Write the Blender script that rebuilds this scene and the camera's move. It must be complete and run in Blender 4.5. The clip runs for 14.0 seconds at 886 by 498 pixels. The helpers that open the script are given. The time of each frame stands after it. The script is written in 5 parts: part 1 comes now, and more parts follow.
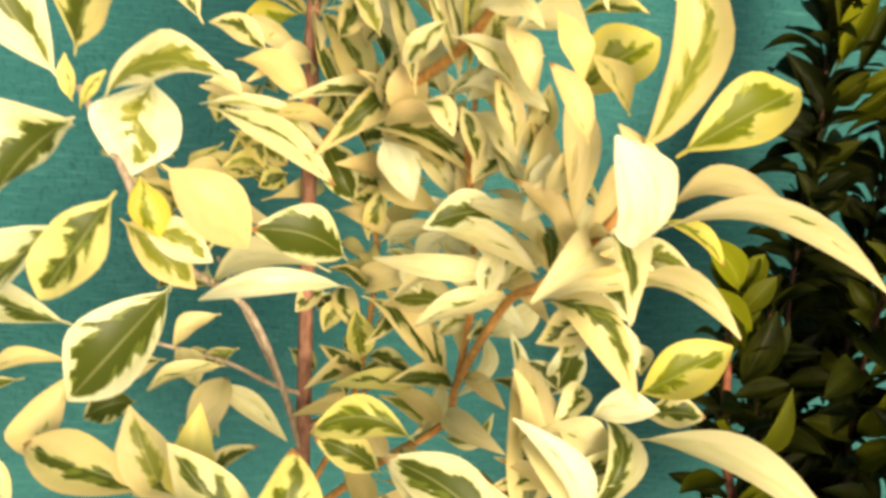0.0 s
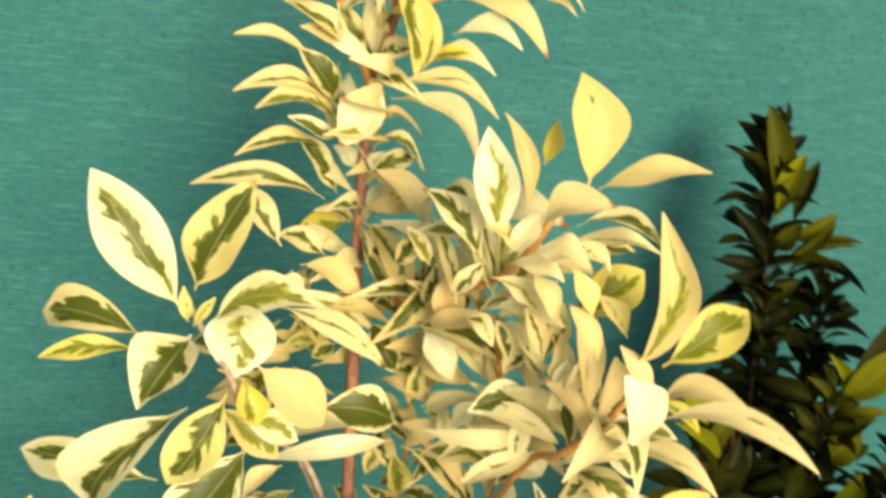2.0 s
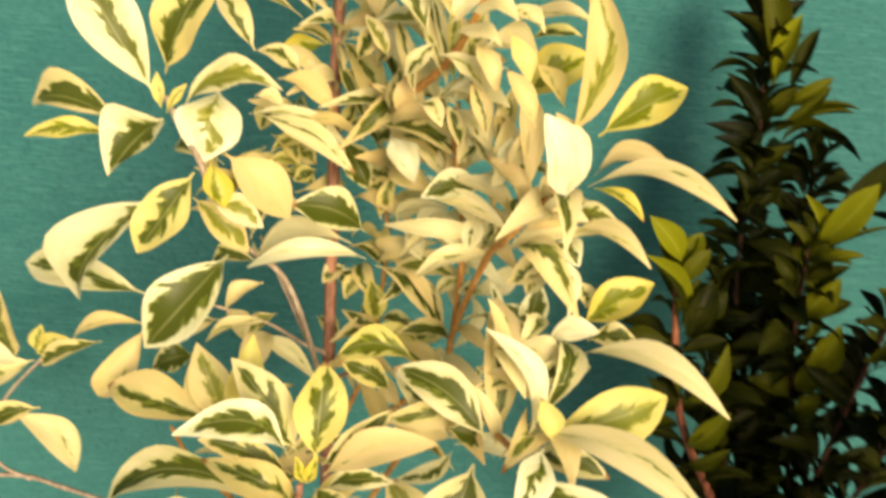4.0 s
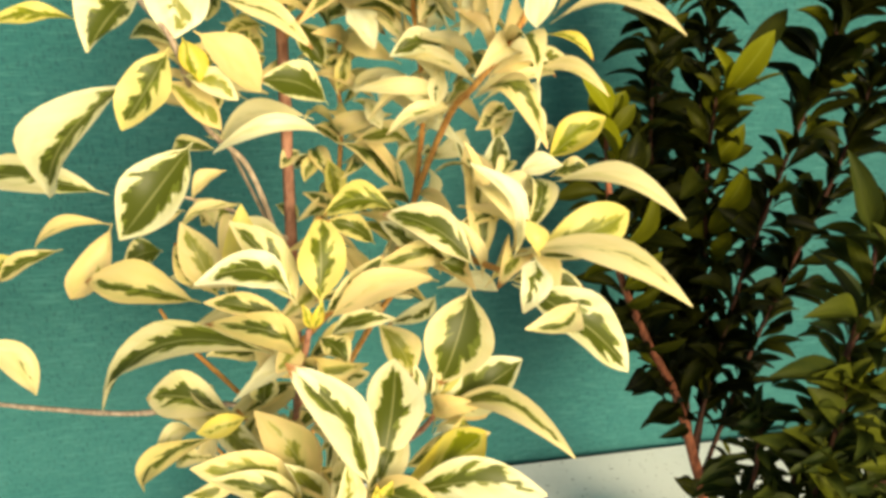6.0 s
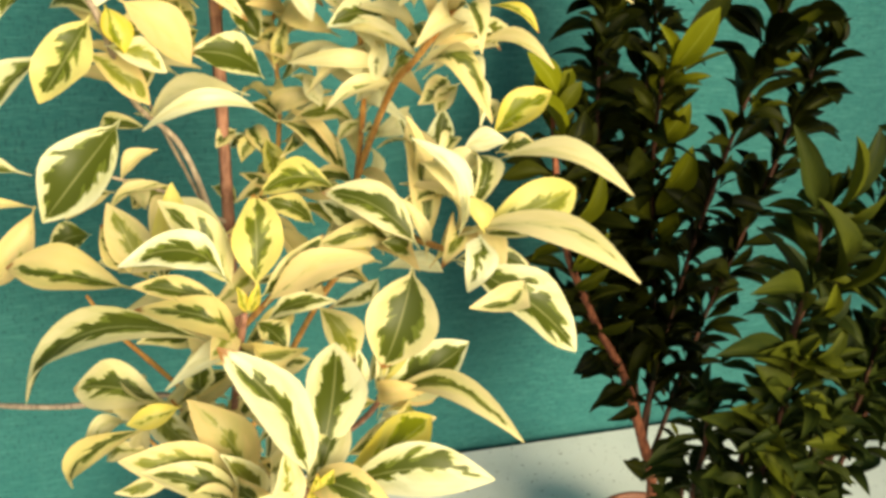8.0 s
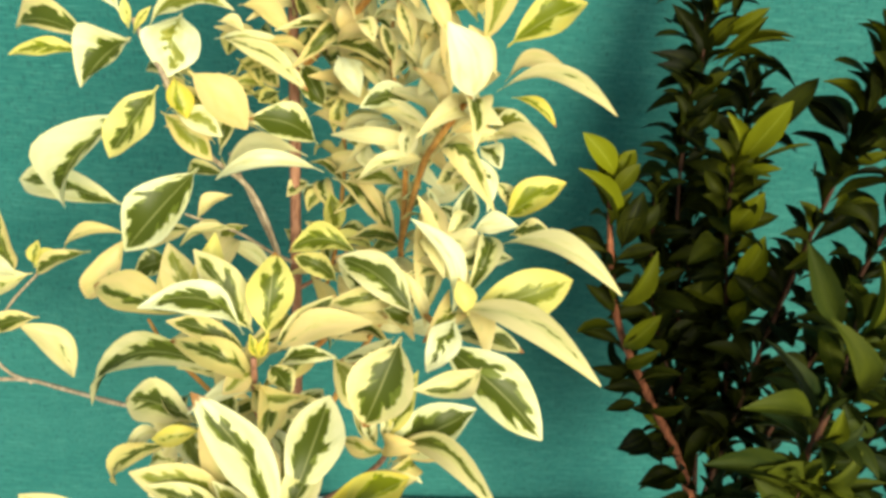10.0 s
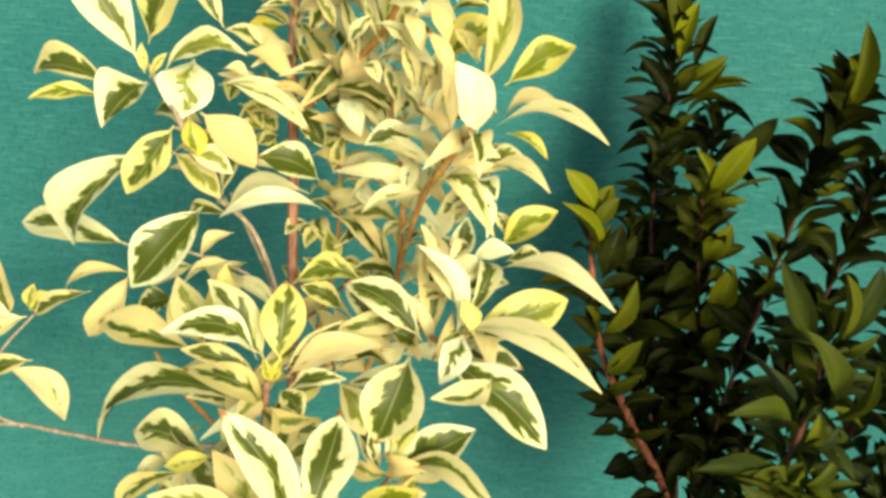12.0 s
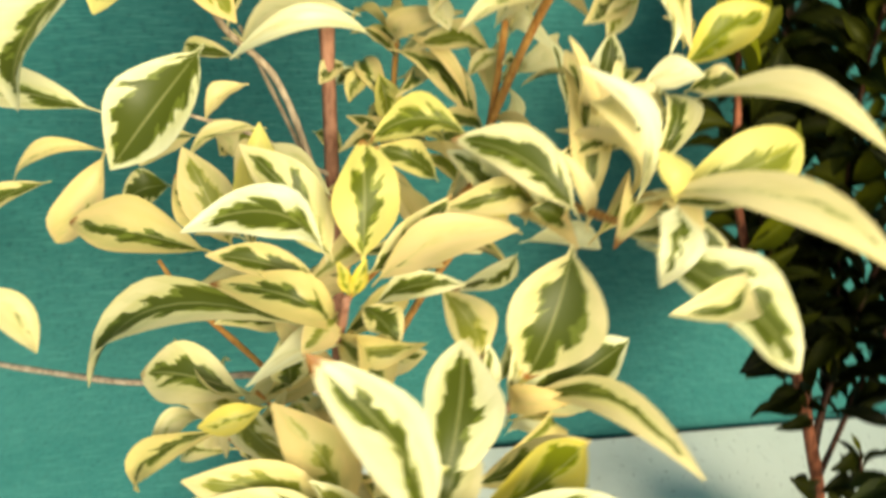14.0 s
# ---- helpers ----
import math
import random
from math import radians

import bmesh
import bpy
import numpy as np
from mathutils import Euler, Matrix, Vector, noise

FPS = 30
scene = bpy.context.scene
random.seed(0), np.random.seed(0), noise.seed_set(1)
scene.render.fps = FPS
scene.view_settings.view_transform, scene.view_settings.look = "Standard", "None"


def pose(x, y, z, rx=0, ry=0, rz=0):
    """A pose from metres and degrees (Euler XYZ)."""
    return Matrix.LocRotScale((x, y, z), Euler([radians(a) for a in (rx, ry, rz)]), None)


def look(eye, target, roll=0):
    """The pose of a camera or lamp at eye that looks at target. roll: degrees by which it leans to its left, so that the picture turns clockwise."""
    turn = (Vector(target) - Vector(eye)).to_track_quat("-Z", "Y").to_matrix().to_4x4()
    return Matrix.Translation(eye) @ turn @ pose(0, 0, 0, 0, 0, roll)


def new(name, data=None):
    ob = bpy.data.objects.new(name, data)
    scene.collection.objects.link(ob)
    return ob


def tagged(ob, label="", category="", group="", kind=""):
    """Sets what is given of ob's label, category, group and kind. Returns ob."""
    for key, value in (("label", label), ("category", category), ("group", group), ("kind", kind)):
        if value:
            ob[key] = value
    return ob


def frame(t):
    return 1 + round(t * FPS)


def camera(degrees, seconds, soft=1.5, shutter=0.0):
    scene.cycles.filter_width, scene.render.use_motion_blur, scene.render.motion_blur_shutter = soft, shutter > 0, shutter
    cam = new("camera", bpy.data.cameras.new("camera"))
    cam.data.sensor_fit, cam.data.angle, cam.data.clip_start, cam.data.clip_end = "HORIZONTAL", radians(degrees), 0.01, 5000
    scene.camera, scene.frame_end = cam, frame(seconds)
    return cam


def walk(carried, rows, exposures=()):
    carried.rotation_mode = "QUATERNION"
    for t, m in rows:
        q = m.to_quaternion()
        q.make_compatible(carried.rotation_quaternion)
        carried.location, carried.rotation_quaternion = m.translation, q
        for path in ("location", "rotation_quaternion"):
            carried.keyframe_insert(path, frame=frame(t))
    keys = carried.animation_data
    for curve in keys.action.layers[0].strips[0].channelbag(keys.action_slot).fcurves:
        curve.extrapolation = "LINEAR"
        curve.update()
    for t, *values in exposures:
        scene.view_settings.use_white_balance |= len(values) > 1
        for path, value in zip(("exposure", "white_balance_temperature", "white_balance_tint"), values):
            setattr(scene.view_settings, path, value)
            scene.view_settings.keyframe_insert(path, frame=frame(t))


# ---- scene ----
cam = camera(56.2, 14.0, soft=3.3, shutter=0.6)
PATH = [
    (0, (-0.0700, 0.7169, 1.2284), (0.1260, 2.5405, 0.4308), 5.92),
    (0.5, (-0.1228, 0.6985, 1.2484), (0.1977, 2.5117, 0.4677), 5.11),
    (1, (-0.1245, 0.6678, 1.2572), (0.2672, 2.4737, 0.4921), 5.37),
    (1.5, (-0.1812, 0.6175, 1.3165), (0.2521, 2.4463, 0.6326), 3.79),
    (2, (-0.1585, 0.6110, 1.3808), (0.1293, 2.4808, 0.7321), 4.81),
    (2.5, (-0.0503, 0.5238, 1.3722), (-0.0532, 2.4535, 0.8465), 5.30),
    (3, (0.0309, 0.4444, 1.3444), (-0.1353, 2.3637, 0.8074), 4.63),
    (3.5, (-0.0006, 0.4719, 1.3208), (-0.0544, 2.3767, 0.7136), 4.72),
    (4, (-0.0662, 0.5169, 1.2431), (0.0916, 2.3785, 0.5293), 4.89),
    (4.2, (-0.1004, 0.5029, 1.2529), (0.1632, 2.3396, 0.5067), 5.36),
    (6.3, (-0.1705, 0.4339, 1.1638), (0.3099, 2.1921, 0.3405), 2.44),
    (6.5, (-0.1672, 0.4448, 1.1601), (0.3426, 2.1880, 0.3226), 2.39),
    (7, (-0.1509, 0.4670, 1.1546), (0.4146, 2.1794, 0.2899), 2.80),
    (7.5, (-0.1555, 0.4517, 1.1705), (0.4181, 2.1858, 0.3558), 2.99),
    (8, (-0.1573, 0.4531, 1.1530), (0.4063, 2.1857, 0.3281), 3.57),
    (8.5, (-0.0633, 0.4989, 1.2019), (0.2741, 2.2796, 0.3560), 5.49),
    (8.7, (-0.0260, 0.5216, 1.2382), (0.1834, 2.2994, 0.3462), 4.95),
    (10.8, (0.0093, 0.3462, 1.2141), (0.1316, 2.2066, 0.4903), 4.32),
    (11, (-0.0163, 0.3466, 1.1997), (0.1573, 2.2100, 0.4942), 4.23),
    (11.5, (-0.0490, 0.3355, 1.2180), (0.1899, 2.1989, 0.5321), 4.30),
    (12, (-0.0432, 0.3419, 1.2204), (0.1841, 2.2115, 0.5473), 4.50),
    (12.5, (0.0358, 0.4233, 1.1612), (0.0704, 2.2975, 0.4641), 6.46),
    (13, (0.1023, 0.4509, 1.1143), (-0.0344, 2.2853, 0.3293), 6.59),
    (13.5, (-0.0047, 0.5577, 1.1221), (0.0085, 2.3261, 0.1880), 7.00),
    (14, (-0.1452, 0.6337, 1.0785), (0.1713, 2.3762, 0.1492), 2.31),
]
EXPOSURES = [(0, 0.50, 7500, 15), (1.5, 0.44, 7450, 15), (3, 0.28, 7400, 19), (4, 0.33, 7850, 19), (6.5, 0.50, 7800, 11), (7.9, 0.44, 7550, 9), (8.5, 0.32, 7300, 6), (11, 0.49, 6750, -3), (12, 0.50, 6900, 2), (12.5, 0.45, 6800, 3), (13.5, 0.41, 6500, -8), (14, 0.46, 7150, 5)]
walk(cam, [(t, look(eye, target, roll)) for t, eye, target, roll in PATH], EXPOSURES)

# ---- light ----
world = bpy.data.worlds.new("sky")
scene.world = world
world.use_nodes = True
SUN_HEIGHT, SUN_SIDE = 20, 17  # degrees above the horizon; to the right of straight behind the camera
sky = world.node_tree.nodes.new("ShaderNodeTexSky")
sky.sky_type, sky.sun_disc = "NISHITA", False
sky.sun_elevation, sky.sun_rotation = radians(SUN_HEIGHT), radians(180 - SUN_SIDE)
world.node_tree.links.new(sky.outputs[0], world.node_tree.nodes["Background"].inputs[0])
world.node_tree.nodes["Background"].inputs[1].default_value = 0.15
sun = new("sun", bpy.data.lights.new("sun", "SUN"))
sun.data.energy, sun.data.angle, sun.data.color = 5.0, radians(30), (1.0, 0.91, 0.68)
back = Vector((math.sin(radians(SUN_SIDE)) * math.cos(radians(SUN_HEIGHT)), -math.cos(radians(SUN_SIDE)) * math.cos(radians(SUN_HEIGHT)), math.sin(radians(SUN_HEIGHT))))
sun.matrix_world = look(back * 5, (0, 0, 0))

# ---- materials ----


class Nodes:
    """Short hand for building a node material."""

    def __init__(self, name):
        self.mat = bpy.data.materials.new(name)
        self.mat.use_nodes = True
        self.tree = self.mat.node_tree
        self.bsdf = self.tree.nodes["Principled BSDF"]
        self.out = self.tree.nodes["Material Output"]

    def add(self, kind, **inputs):
        node = self.tree.nodes.new(kind)
        for key, value in inputs.items():
            self.put(node.inputs[key.replace("_", " ")], value)
        return node

    def put(self, socket, value):
        if isinstance(value, bpy.types.NodeSocket):
            self.tree.links.new(value, socket)
        elif isinstance(value, tuple) and socket.type == "RGBA" and len(value) == 3:
            socket.default_value = (*value, 1)
        else:
            socket.default_value = value

    def math(self, op, a, b=0.0, c=0.0, clamp=False):
        node = self.tree.nodes.new("ShaderNodeMath")
        node.operation, node.use_clamp = op, clamp
        for socket, value in zip(node.inputs, (a, b, c)):
            self.put(socket, value)
        return node.outputs[0]

    def mix(self, fac, a, b):
        node = self.tree.nodes.new("ShaderNodeMix")
        node.data_type = "RGBA"
        self.put(node.inputs[0], fac)
        self.put(node.inputs[6], a)
        self.put(node.inputs[7], b)
        return node.outputs[2]

    def span(self, value, a, b, lo=0.0, hi=1.0, smooth=True):
        node = self.tree.nodes.new("ShaderNodeMapRange")
        node.interpolation_type = "SMOOTHSTEP" if smooth else "LINEAR"
        for socket, v in zip(node.inputs, (value, a, b, lo, hi)):
            self.put(socket, v)
        return node.outputs[0]

    def vec(self, x=0.0, y=0.0, z=0.0):
        return self.add("ShaderNodeCombineXYZ", X=x, Y=y, Z=z).outputs[0]

    def noise(self, vector, scale=5.0, detail=2.0, rough=0.5):
        return self.add("ShaderNodeTexNoise", Vector=vector, Scale=scale, Detail=detail, Roughness=rough).outputs["Fac"]

    def ramp(self, fac, stops):
        node = self.add("ShaderNodeValToRGB", Fac=fac)
        bar = node.color_ramp.elements
        while len(bar) < len(stops):
            bar.new(0.5)
        for element, (at, col) in zip(bar, stops):
            element.position, element.color = at, (*col, 1)
        return node.outputs[0]

    def bump(self, height, strength, distance):
        node = self.add("ShaderNodeBump", Height=height, Strength=strength, Distance=distance)
        self.put(self.bsdf.inputs["Normal"], node.outputs[0])
        return node.outputs[0]

    def base(self, colour, rough=0.5, spec=0.5):
        self.put(self.bsdf.inputs["Base Color"], colour)
        self.put(self.bsdf.inputs["Roughness"], rough)
        self.put(self.bsdf.inputs["Specular IOR Level"], spec)

    def glow_through(self, colour, share):
        """Light that passes the blade of a leaf."""
        thin = self.add("ShaderNodeBsdfTranslucent", Color=colour)
        both = self.add("ShaderNodeMixShader", Fac=share)
        self.tree.links.new(self.bsdf.outputs[0], both.inputs[1])
        self.tree.links.new(thin.outputs[0], both.inputs[2])
        self.tree.links.new(both.outputs[0], self.out.inputs[0])


def variegated_material():
    n = Nodes("variegated_leaf")
    uv = n.add("ShaderNodeSeparateXYZ", Vector=n.add("ShaderNodeTexCoord").outputs["UV"]).outputs
    u, v = uv[0], n.math("MULTIPLY_ADD", uv[1], 2.0, -1.0)
    info = n.add("ShaderNodeObjectInfo")
    rgb = n.add("ShaderNodeSeparateColor", Color=info.outputs["Color"]).outputs
    green, yellow, seed = rgb[0], rgb[1], rgb[2]
    # the green patch wanders off the midrib, more so where it is small
    wander = n.math("MULTIPLY", n.math("MULTIPLY_ADD", n.noise(n.vec(n.math("MULTIPLY", u, 1.6), n.math("MULTIPLY", seed, 83.0), 0.0), 1.5, 0.0), 2.4, -1.2), n.math("SUBTRACT", 0.8, green, clamp=True))
    q = n.math("SUBTRACT", v, wander)
    rib_at = n.math("ABSOLUTE", v)
    d = n.math("ABSOLUTE", q)
    side = n.math("MULTIPLY", n.math("GREATER_THAN", q, 0.0), 3.7)
    along = n.math("MULTIPLY_ADD", rib_at, -0.26, u)  # runs with the side veins
    place = n.math("MULTIPLY_ADD", seed, 61.0, side)
    big = n.noise(n.vec(n.math("MULTIPLY", along, 1.0), place, n.math("MULTIPLY", d, 0.35)), 2.8, 1.0)
    fine = n.noise(n.vec(n.math("MULTIPLY", along, 2.3), place, n.math("MULTIPLY", d, 0.35)), 5.0, 3.0, 0.65)
    sector = n.math("FLOOR", n.math("MULTIPLY_ADD", fine, 1.6, n.math("MULTIPLY", along, 13.0)))  # the lobes end at the side veins
    jag = n.math("MULTIPLY_ADD", fine, 0.35, n.math("MULTIPLY", n.noise(n.vec(n.math("MULTIPLY", sector, 0.37), place, 0.0), 4.0, 0.0), 0.65))
    ends = n.math("ADD", n.span(u, 0.02, 0.16, 0.6, 0.0), n.span(u, 0.82, 0.99, 0.0, 0.9))
    field = n.math("ADD", n.math("MULTIPLY_ADD", big, 1.5, -0.98), n.math("MULTIPLY_ADD", jag, 1.7, -0.85))
    field = n.math("ADD", n.math("MULTIPLY_ADD", green, 1.32, field), n.math("MULTIPLY_ADD", d, -1.5, 0.17))
    field = n.math("SUBTRACT", n.math("SUBTRACT", field, ends), n.span(green, 0.08, 0.3, 0.45, 0.0))
    patch = n.span(field, -0.03, 0.04)
    inner = n.noise(n.vec(n.math("MULTIPLY", along, 2.0), n.math("ADD", place, 9.0), n.math("MULTIPLY", d, 0.5)), 4.5, 2.5, 0.6)
    tone = n.span(n.math("ADD", field, n.math("MULTIPLY_ADD", inner, 1.6, -0.92)), -0.02, 0.05, 1.0, 0.0)
    faded = n.span(n.math("FRACT", n.math("MULTIPLY", seed, 7.31)), 0.55, 1.0)
    deep = n.mix(n.span(yellow, 0.3, 0.8), n.mix(faded, (0.068, 0.090, 0.009), (0.21, 0.23, 0.030)), (0.17, 0.20, 0.008))
    pale = n.mix(n.span(yellow, 0.3, 0.8), n.mix(faded, (0.145, 0.18, 0.026), (0.38, 0.37, 0.08)), (0.30, 0.33, 0.015))
    blade = n.mix(tone, deep, pale)
    shade = n.math("ADD", yellow, n.math("MULTIPLY_ADD", seed, 0.04, -0.02))
    margin = n.ramp(shade, [(0.0, (0.84, 0.85, 0.60)), (0.07, (0.76, 0.68, 0.38)), (0.17, (0.74, 0.57, 0.27)), (0.42, (0.72, 0.65, 0.22)), (0.85, (0.67, 0.55, 0.07))])
    cloud = n.noise(n.vec(u, v, place), 2.3, 3.0)
    margin = n.mix(n.span(cloud, 0.42, 0.72, 0.0, 0.45), margin, (0.60, 0.54, 0.19))
    halo = n.span(field, -0.8, 0.0, 0.0, 0.42)  # paler grey green round the patch
    col = n.mix(patch, n.mix(halo, margin, (0.45, 0.48, 0.17)), blade)
    rib = n.math("MULTIPLY", n.span(rib_at, 0.012, 0.05, 0.34, 0.0), n.math("MULTIPLY_ADD", patch, 0.8, 0.2))
    col = n.mix(rib, col, (0.50, 0.50, 0.22))
    speck = n.span(n.noise(n.vec(n.math("MULTIPLY", u, 2.5), v, place), 8.0, 3.0, 0.7), 0.73, 0.77, 0.0, 0.6)
    col = n.mix(speck, col, (0.30, 0.16, 0.05))
    scorch = n.math("MULTIPLY", n.span(n.math("MULTIPLY_ADD", jag, 0.10, u), 0.985, 1.02), n.span(seed, 0.78, 0.9))
    col = n.mix(scorch, col, (0.33, 0.15, 0.045))
    n.base(col, n.math("MULTIPLY_ADD", cloud, 0.2, 0.34), 0.30)
    veins = n.math("SINE", n.math("MULTIPLY", along, 75.0))
    height = n.math("ADD", n.math("MULTIPLY", veins, 0.05), n.math("MULTIPLY_ADD", rib, -1.0, n.math("MULTIPLY", cloud, 1.2)))
    n.bump(height, 0.25, 0.0012)
    n.glow_through(col, 0.40)
    return n.mat


def green_material():
    n = Nodes("green_leaf")
    uv = n.add("ShaderNodeSeparateXYZ", Vector=n.add("ShaderNodeTexCoord").outputs["UV"]).outputs
    u, d = uv[0], n.math("ABSOLUTE", n.math("MULTIPLY_ADD", uv[1], 2.0, -1.0))
    info = n.add("ShaderNodeObjectInfo")
    rgb = n.add("ShaderNodeSeparateColor", Color=info.outputs["Color"]).outputs
    young, fresh = rgb[0], rgb[1]
    rand = n.math("FRACT", n.math("ADD", info.outputs["Random"], n.add("ShaderNodeNewGeometry").outputs["Random Per Island"]))
    cloud = n.noise(n.vec(u, d, n.math("MULTIPLY", rand, 40.0)), 3.0, 3.0)
    # Near-black: the shade between the crowded leaves is put into this base colour.
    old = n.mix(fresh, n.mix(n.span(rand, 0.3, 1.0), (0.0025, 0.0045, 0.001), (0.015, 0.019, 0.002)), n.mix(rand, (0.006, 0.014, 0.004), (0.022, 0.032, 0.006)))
    # Besides young growth, young paints the olive of a leaf face in the light.
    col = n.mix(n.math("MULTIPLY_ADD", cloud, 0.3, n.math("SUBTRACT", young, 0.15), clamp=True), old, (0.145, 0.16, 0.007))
    rib = n.span(d, 0.02, 0.07, 0.45, 0.0)
    col = n.mix(rib, col, n.mix(young, (0.03, 0.036, 0.008), (0.30, 0.32, 0.05)))
    n.base(col, n.math("MULTIPLY_ADD", cloud, 0.2, 0.42), 0.06)
    veins = n.math("SINE", n.math("MULTIPLY", n.math("MULTIPLY_ADD", d, -0.25, u), 70.0))
    n.bump(n.math("ADD", n.math("MULTIPLY", veins, 0.1), cloud), 0.3, 0.001)
    n.glow_through(col, 0.08)
    return n.mat


def bark_material(name, dark, light):
    n = Nodes(name)
    obj = n.add("ShaderNodeTexCoord").outputs["Object"]
    grain = n.noise(n.add("ShaderNodeMapping", Vector=obj, Scale=(1.0, 1.0, 0.25)).outputs[0], 220.0, 4.0, 0.65)
    patch = n.noise(obj, 38.0, 3.0)
    col = n.mix(n.span(grain, 0.35, 0.65), dark, light)
    col = n.mix(n.span(patch, 0.5, 0.7, 0.0, 0.5), col, tuple(min(1.0, 1.5 * c) for c in light))
    n.base(col, 0.7, 0.25)
    n.bump(grain, 0.6, 0.001)
    return n.mat


def cloth_material():
    n = Nodes("teal_cloth")
    obj = n.add("ShaderNodeTexCoord").outputs["Object"]
    flat = n.add("ShaderNodeMapping", Vector=obj, Scale=(1.0, 1.0, 9.0)).outputs[0]
    tall = n.add("ShaderNodeMapping", Vector=obj, Scale=(5.0, 1.0, 1.8)).outputs[0]
    streak = n.noise(flat, 48.0, 4.0, 0.65)
    thread = n.noise(n.add("ShaderNodeMapping", Vector=obj, Scale=(1.0, 1.0, 14.0)).outputs[0], 24.0, 2.0, 0.6)
    slub = n.noise(tall, 48.0, 3.0, 0.7)
    broad = n.noise(obj, 1.6, 3.0)
    wide = n.noise(flat, 1.3, 2.0)
    col = n.mix(n.span(broad, 0.3, 0.7), (0.011, 0.108, 0.114), (0.017, 0.124, 0.127))
    col = n.mix(n.span(streak, 0.35, 0.75, 0.0, 0.34), col, (0.060, 0.200, 0.190))
    col = n.mix(n.span(wide, 0.45, 0.7, 0.0, 0.45), col, (0.010, 0.105, 0.110))
    col = n.mix(n.span(slub, 0.53, 0.64, 0.0, 0.6), col, (0.006, 0.055, 0.062))
    col = n.mix(n.span(thread, 0.50, 0.75, 0.0, 0.22), col, (0.10, 0.33, 0.31))
    n.base(col, 0.75, 0.2)
    weft = n.math("SINE", n.math("MULTIPLY", n.add("ShaderNodeSeparateXYZ", Vector=obj).outputs[2], 2600.0))
    n.bump(n.math("ADD", n.math("MULTIPLY", weft, 0.3), n.math("ADD", n.math("MULTIPLY", streak, 0.5), n.math("MULTIPLY", slub, 0.7))), 0.55, 0.002)
    return n.mat


def paint_material(name, colour, stain, scale, rough=0.55):
    n = Nodes(name)
    obj = n.add("ShaderNodeTexCoord").outputs["Object"]
    fine, broad = n.noise(obj, 90.0 * scale, 4.0, 0.6), n.noise(obj, 5.0 * scale, 5.0, 0.6)
    spots = n.noise(n.add("ShaderNodeMapping", Vector=obj, Scale=(1.0, 2.2, 1.0)).outputs[0], 70.0 * scale, 2.0)
    col = n.mix(n.span(broad, 0.42, 0.72, 0.0, 0.45), colour, stain)
    col = n.mix(n.span(spots, 0.66, 0.71, 0.0, 0.85), col, tuple(c * 0.12 for c in stain))
    n.base(col, rough, 0.35)
    n.bump(n.math("ADD", fine, broad), 0.3, 0.002)
    return n.mat


VARIEGATED, GREEN = variegated_material(), green_material()
BARK_MAIN = bark_material("red_brown_bark", (0.17, 0.075, 0.05), (0.32, 0.16, 0.11))
BARK_TWIG = bark_material("young_twig_bark", (0.34, 0.14, 0.035), (0.50, 0.27, 0.08))
BARK_GREY = bark_material("grey_twig_bark", (0.20, 0.15, 0.11), (0.36, 0.29, 0.22))
BARK_DARK = bark_material("dark_red_bark", (0.025, 0.010, 0.006), (0.07, 0.026, 0.014))
BARK_RED = bark_material("red_bark", (0.11, 0.034, 0.018), (0.27, 0.095, 0.05))
CLOTH = cloth_material()
WHITE = paint_material("worn_white_paint", (0.66, 0.70, 0.68), (0.46, 0.50, 0.48), 1.0)
CONCRETE = paint_material("grey_concrete", (0.38, 0.34, 0.28), (0.24, 0.21, 0.17), 0.6, 0.85)
CLAY = paint_material("brown_plastic", (0.17, 0.062, 0.035), (0.10, 0.045, 0.03), 2.0, 0.5)
SOIL = paint_material("dry_soil", (0.09, 0.06, 0.04), (0.045, 0.03, 0.02), 3.0, 0.95)

# ---- building helpers ----


def mesh_of(name, bm, material, smooth=True):
    me = bpy.data.meshes.new(name)
    bm.normal_update()
    bm.to_mesh(me)
    bm.free()
    me.materials.append(material)
    if smooth:
        me.shade_smooth()
    return me


def part(name, bm, material, parent, label="", smooth=True):
    ob = new(name, mesh_of(name, bm, material, smooth))
    ob.parent = parent
    return tagged(ob, label)


def thing(name, at, label, category, group="", kind=""):
    ob = new(name)
    ob.location, ob.empty_display_size = at, 0.05
    return tagged(ob, label, category, group, kind)


def box(bm, lo, hi, bevel=0.0):
    made = bmesh.ops.create_cube(bm, size=1)["verts"]
    for v in made:
        v.co = [lo[i] if v.co[i] < 0 else hi[i] for i in range(3)]
    if bevel:
        bmesh.ops.bevel(bm, geom=list({e for v in made for e in v.link_edges}), offset=bevel, segments=2, affect="EDGES")


def bezier_like(points, steps):
    """A smooth line through the points (Catmull-Rom)."""
    p = [Vector(q) for q in points]
    p = [2 * p[0] - p[1], *p, 2 * p[-1] - p[-2]]
    line = []
    for i in range(1, len(p) - 2):
        for k in range(steps):
            t = k / steps
            line.append(0.5 * (2 * p[i] + (p[i + 1] - p[i - 1]) * t + (2 * p[i - 1] - 5 * p[i] + 4 * p[i + 1] - p[i + 2]) * t**2 + (3 * p[i] - p[i - 1] - 3 * p[i + 1] + p[i + 2]) * t**3))
    return [*line, p[-2]]


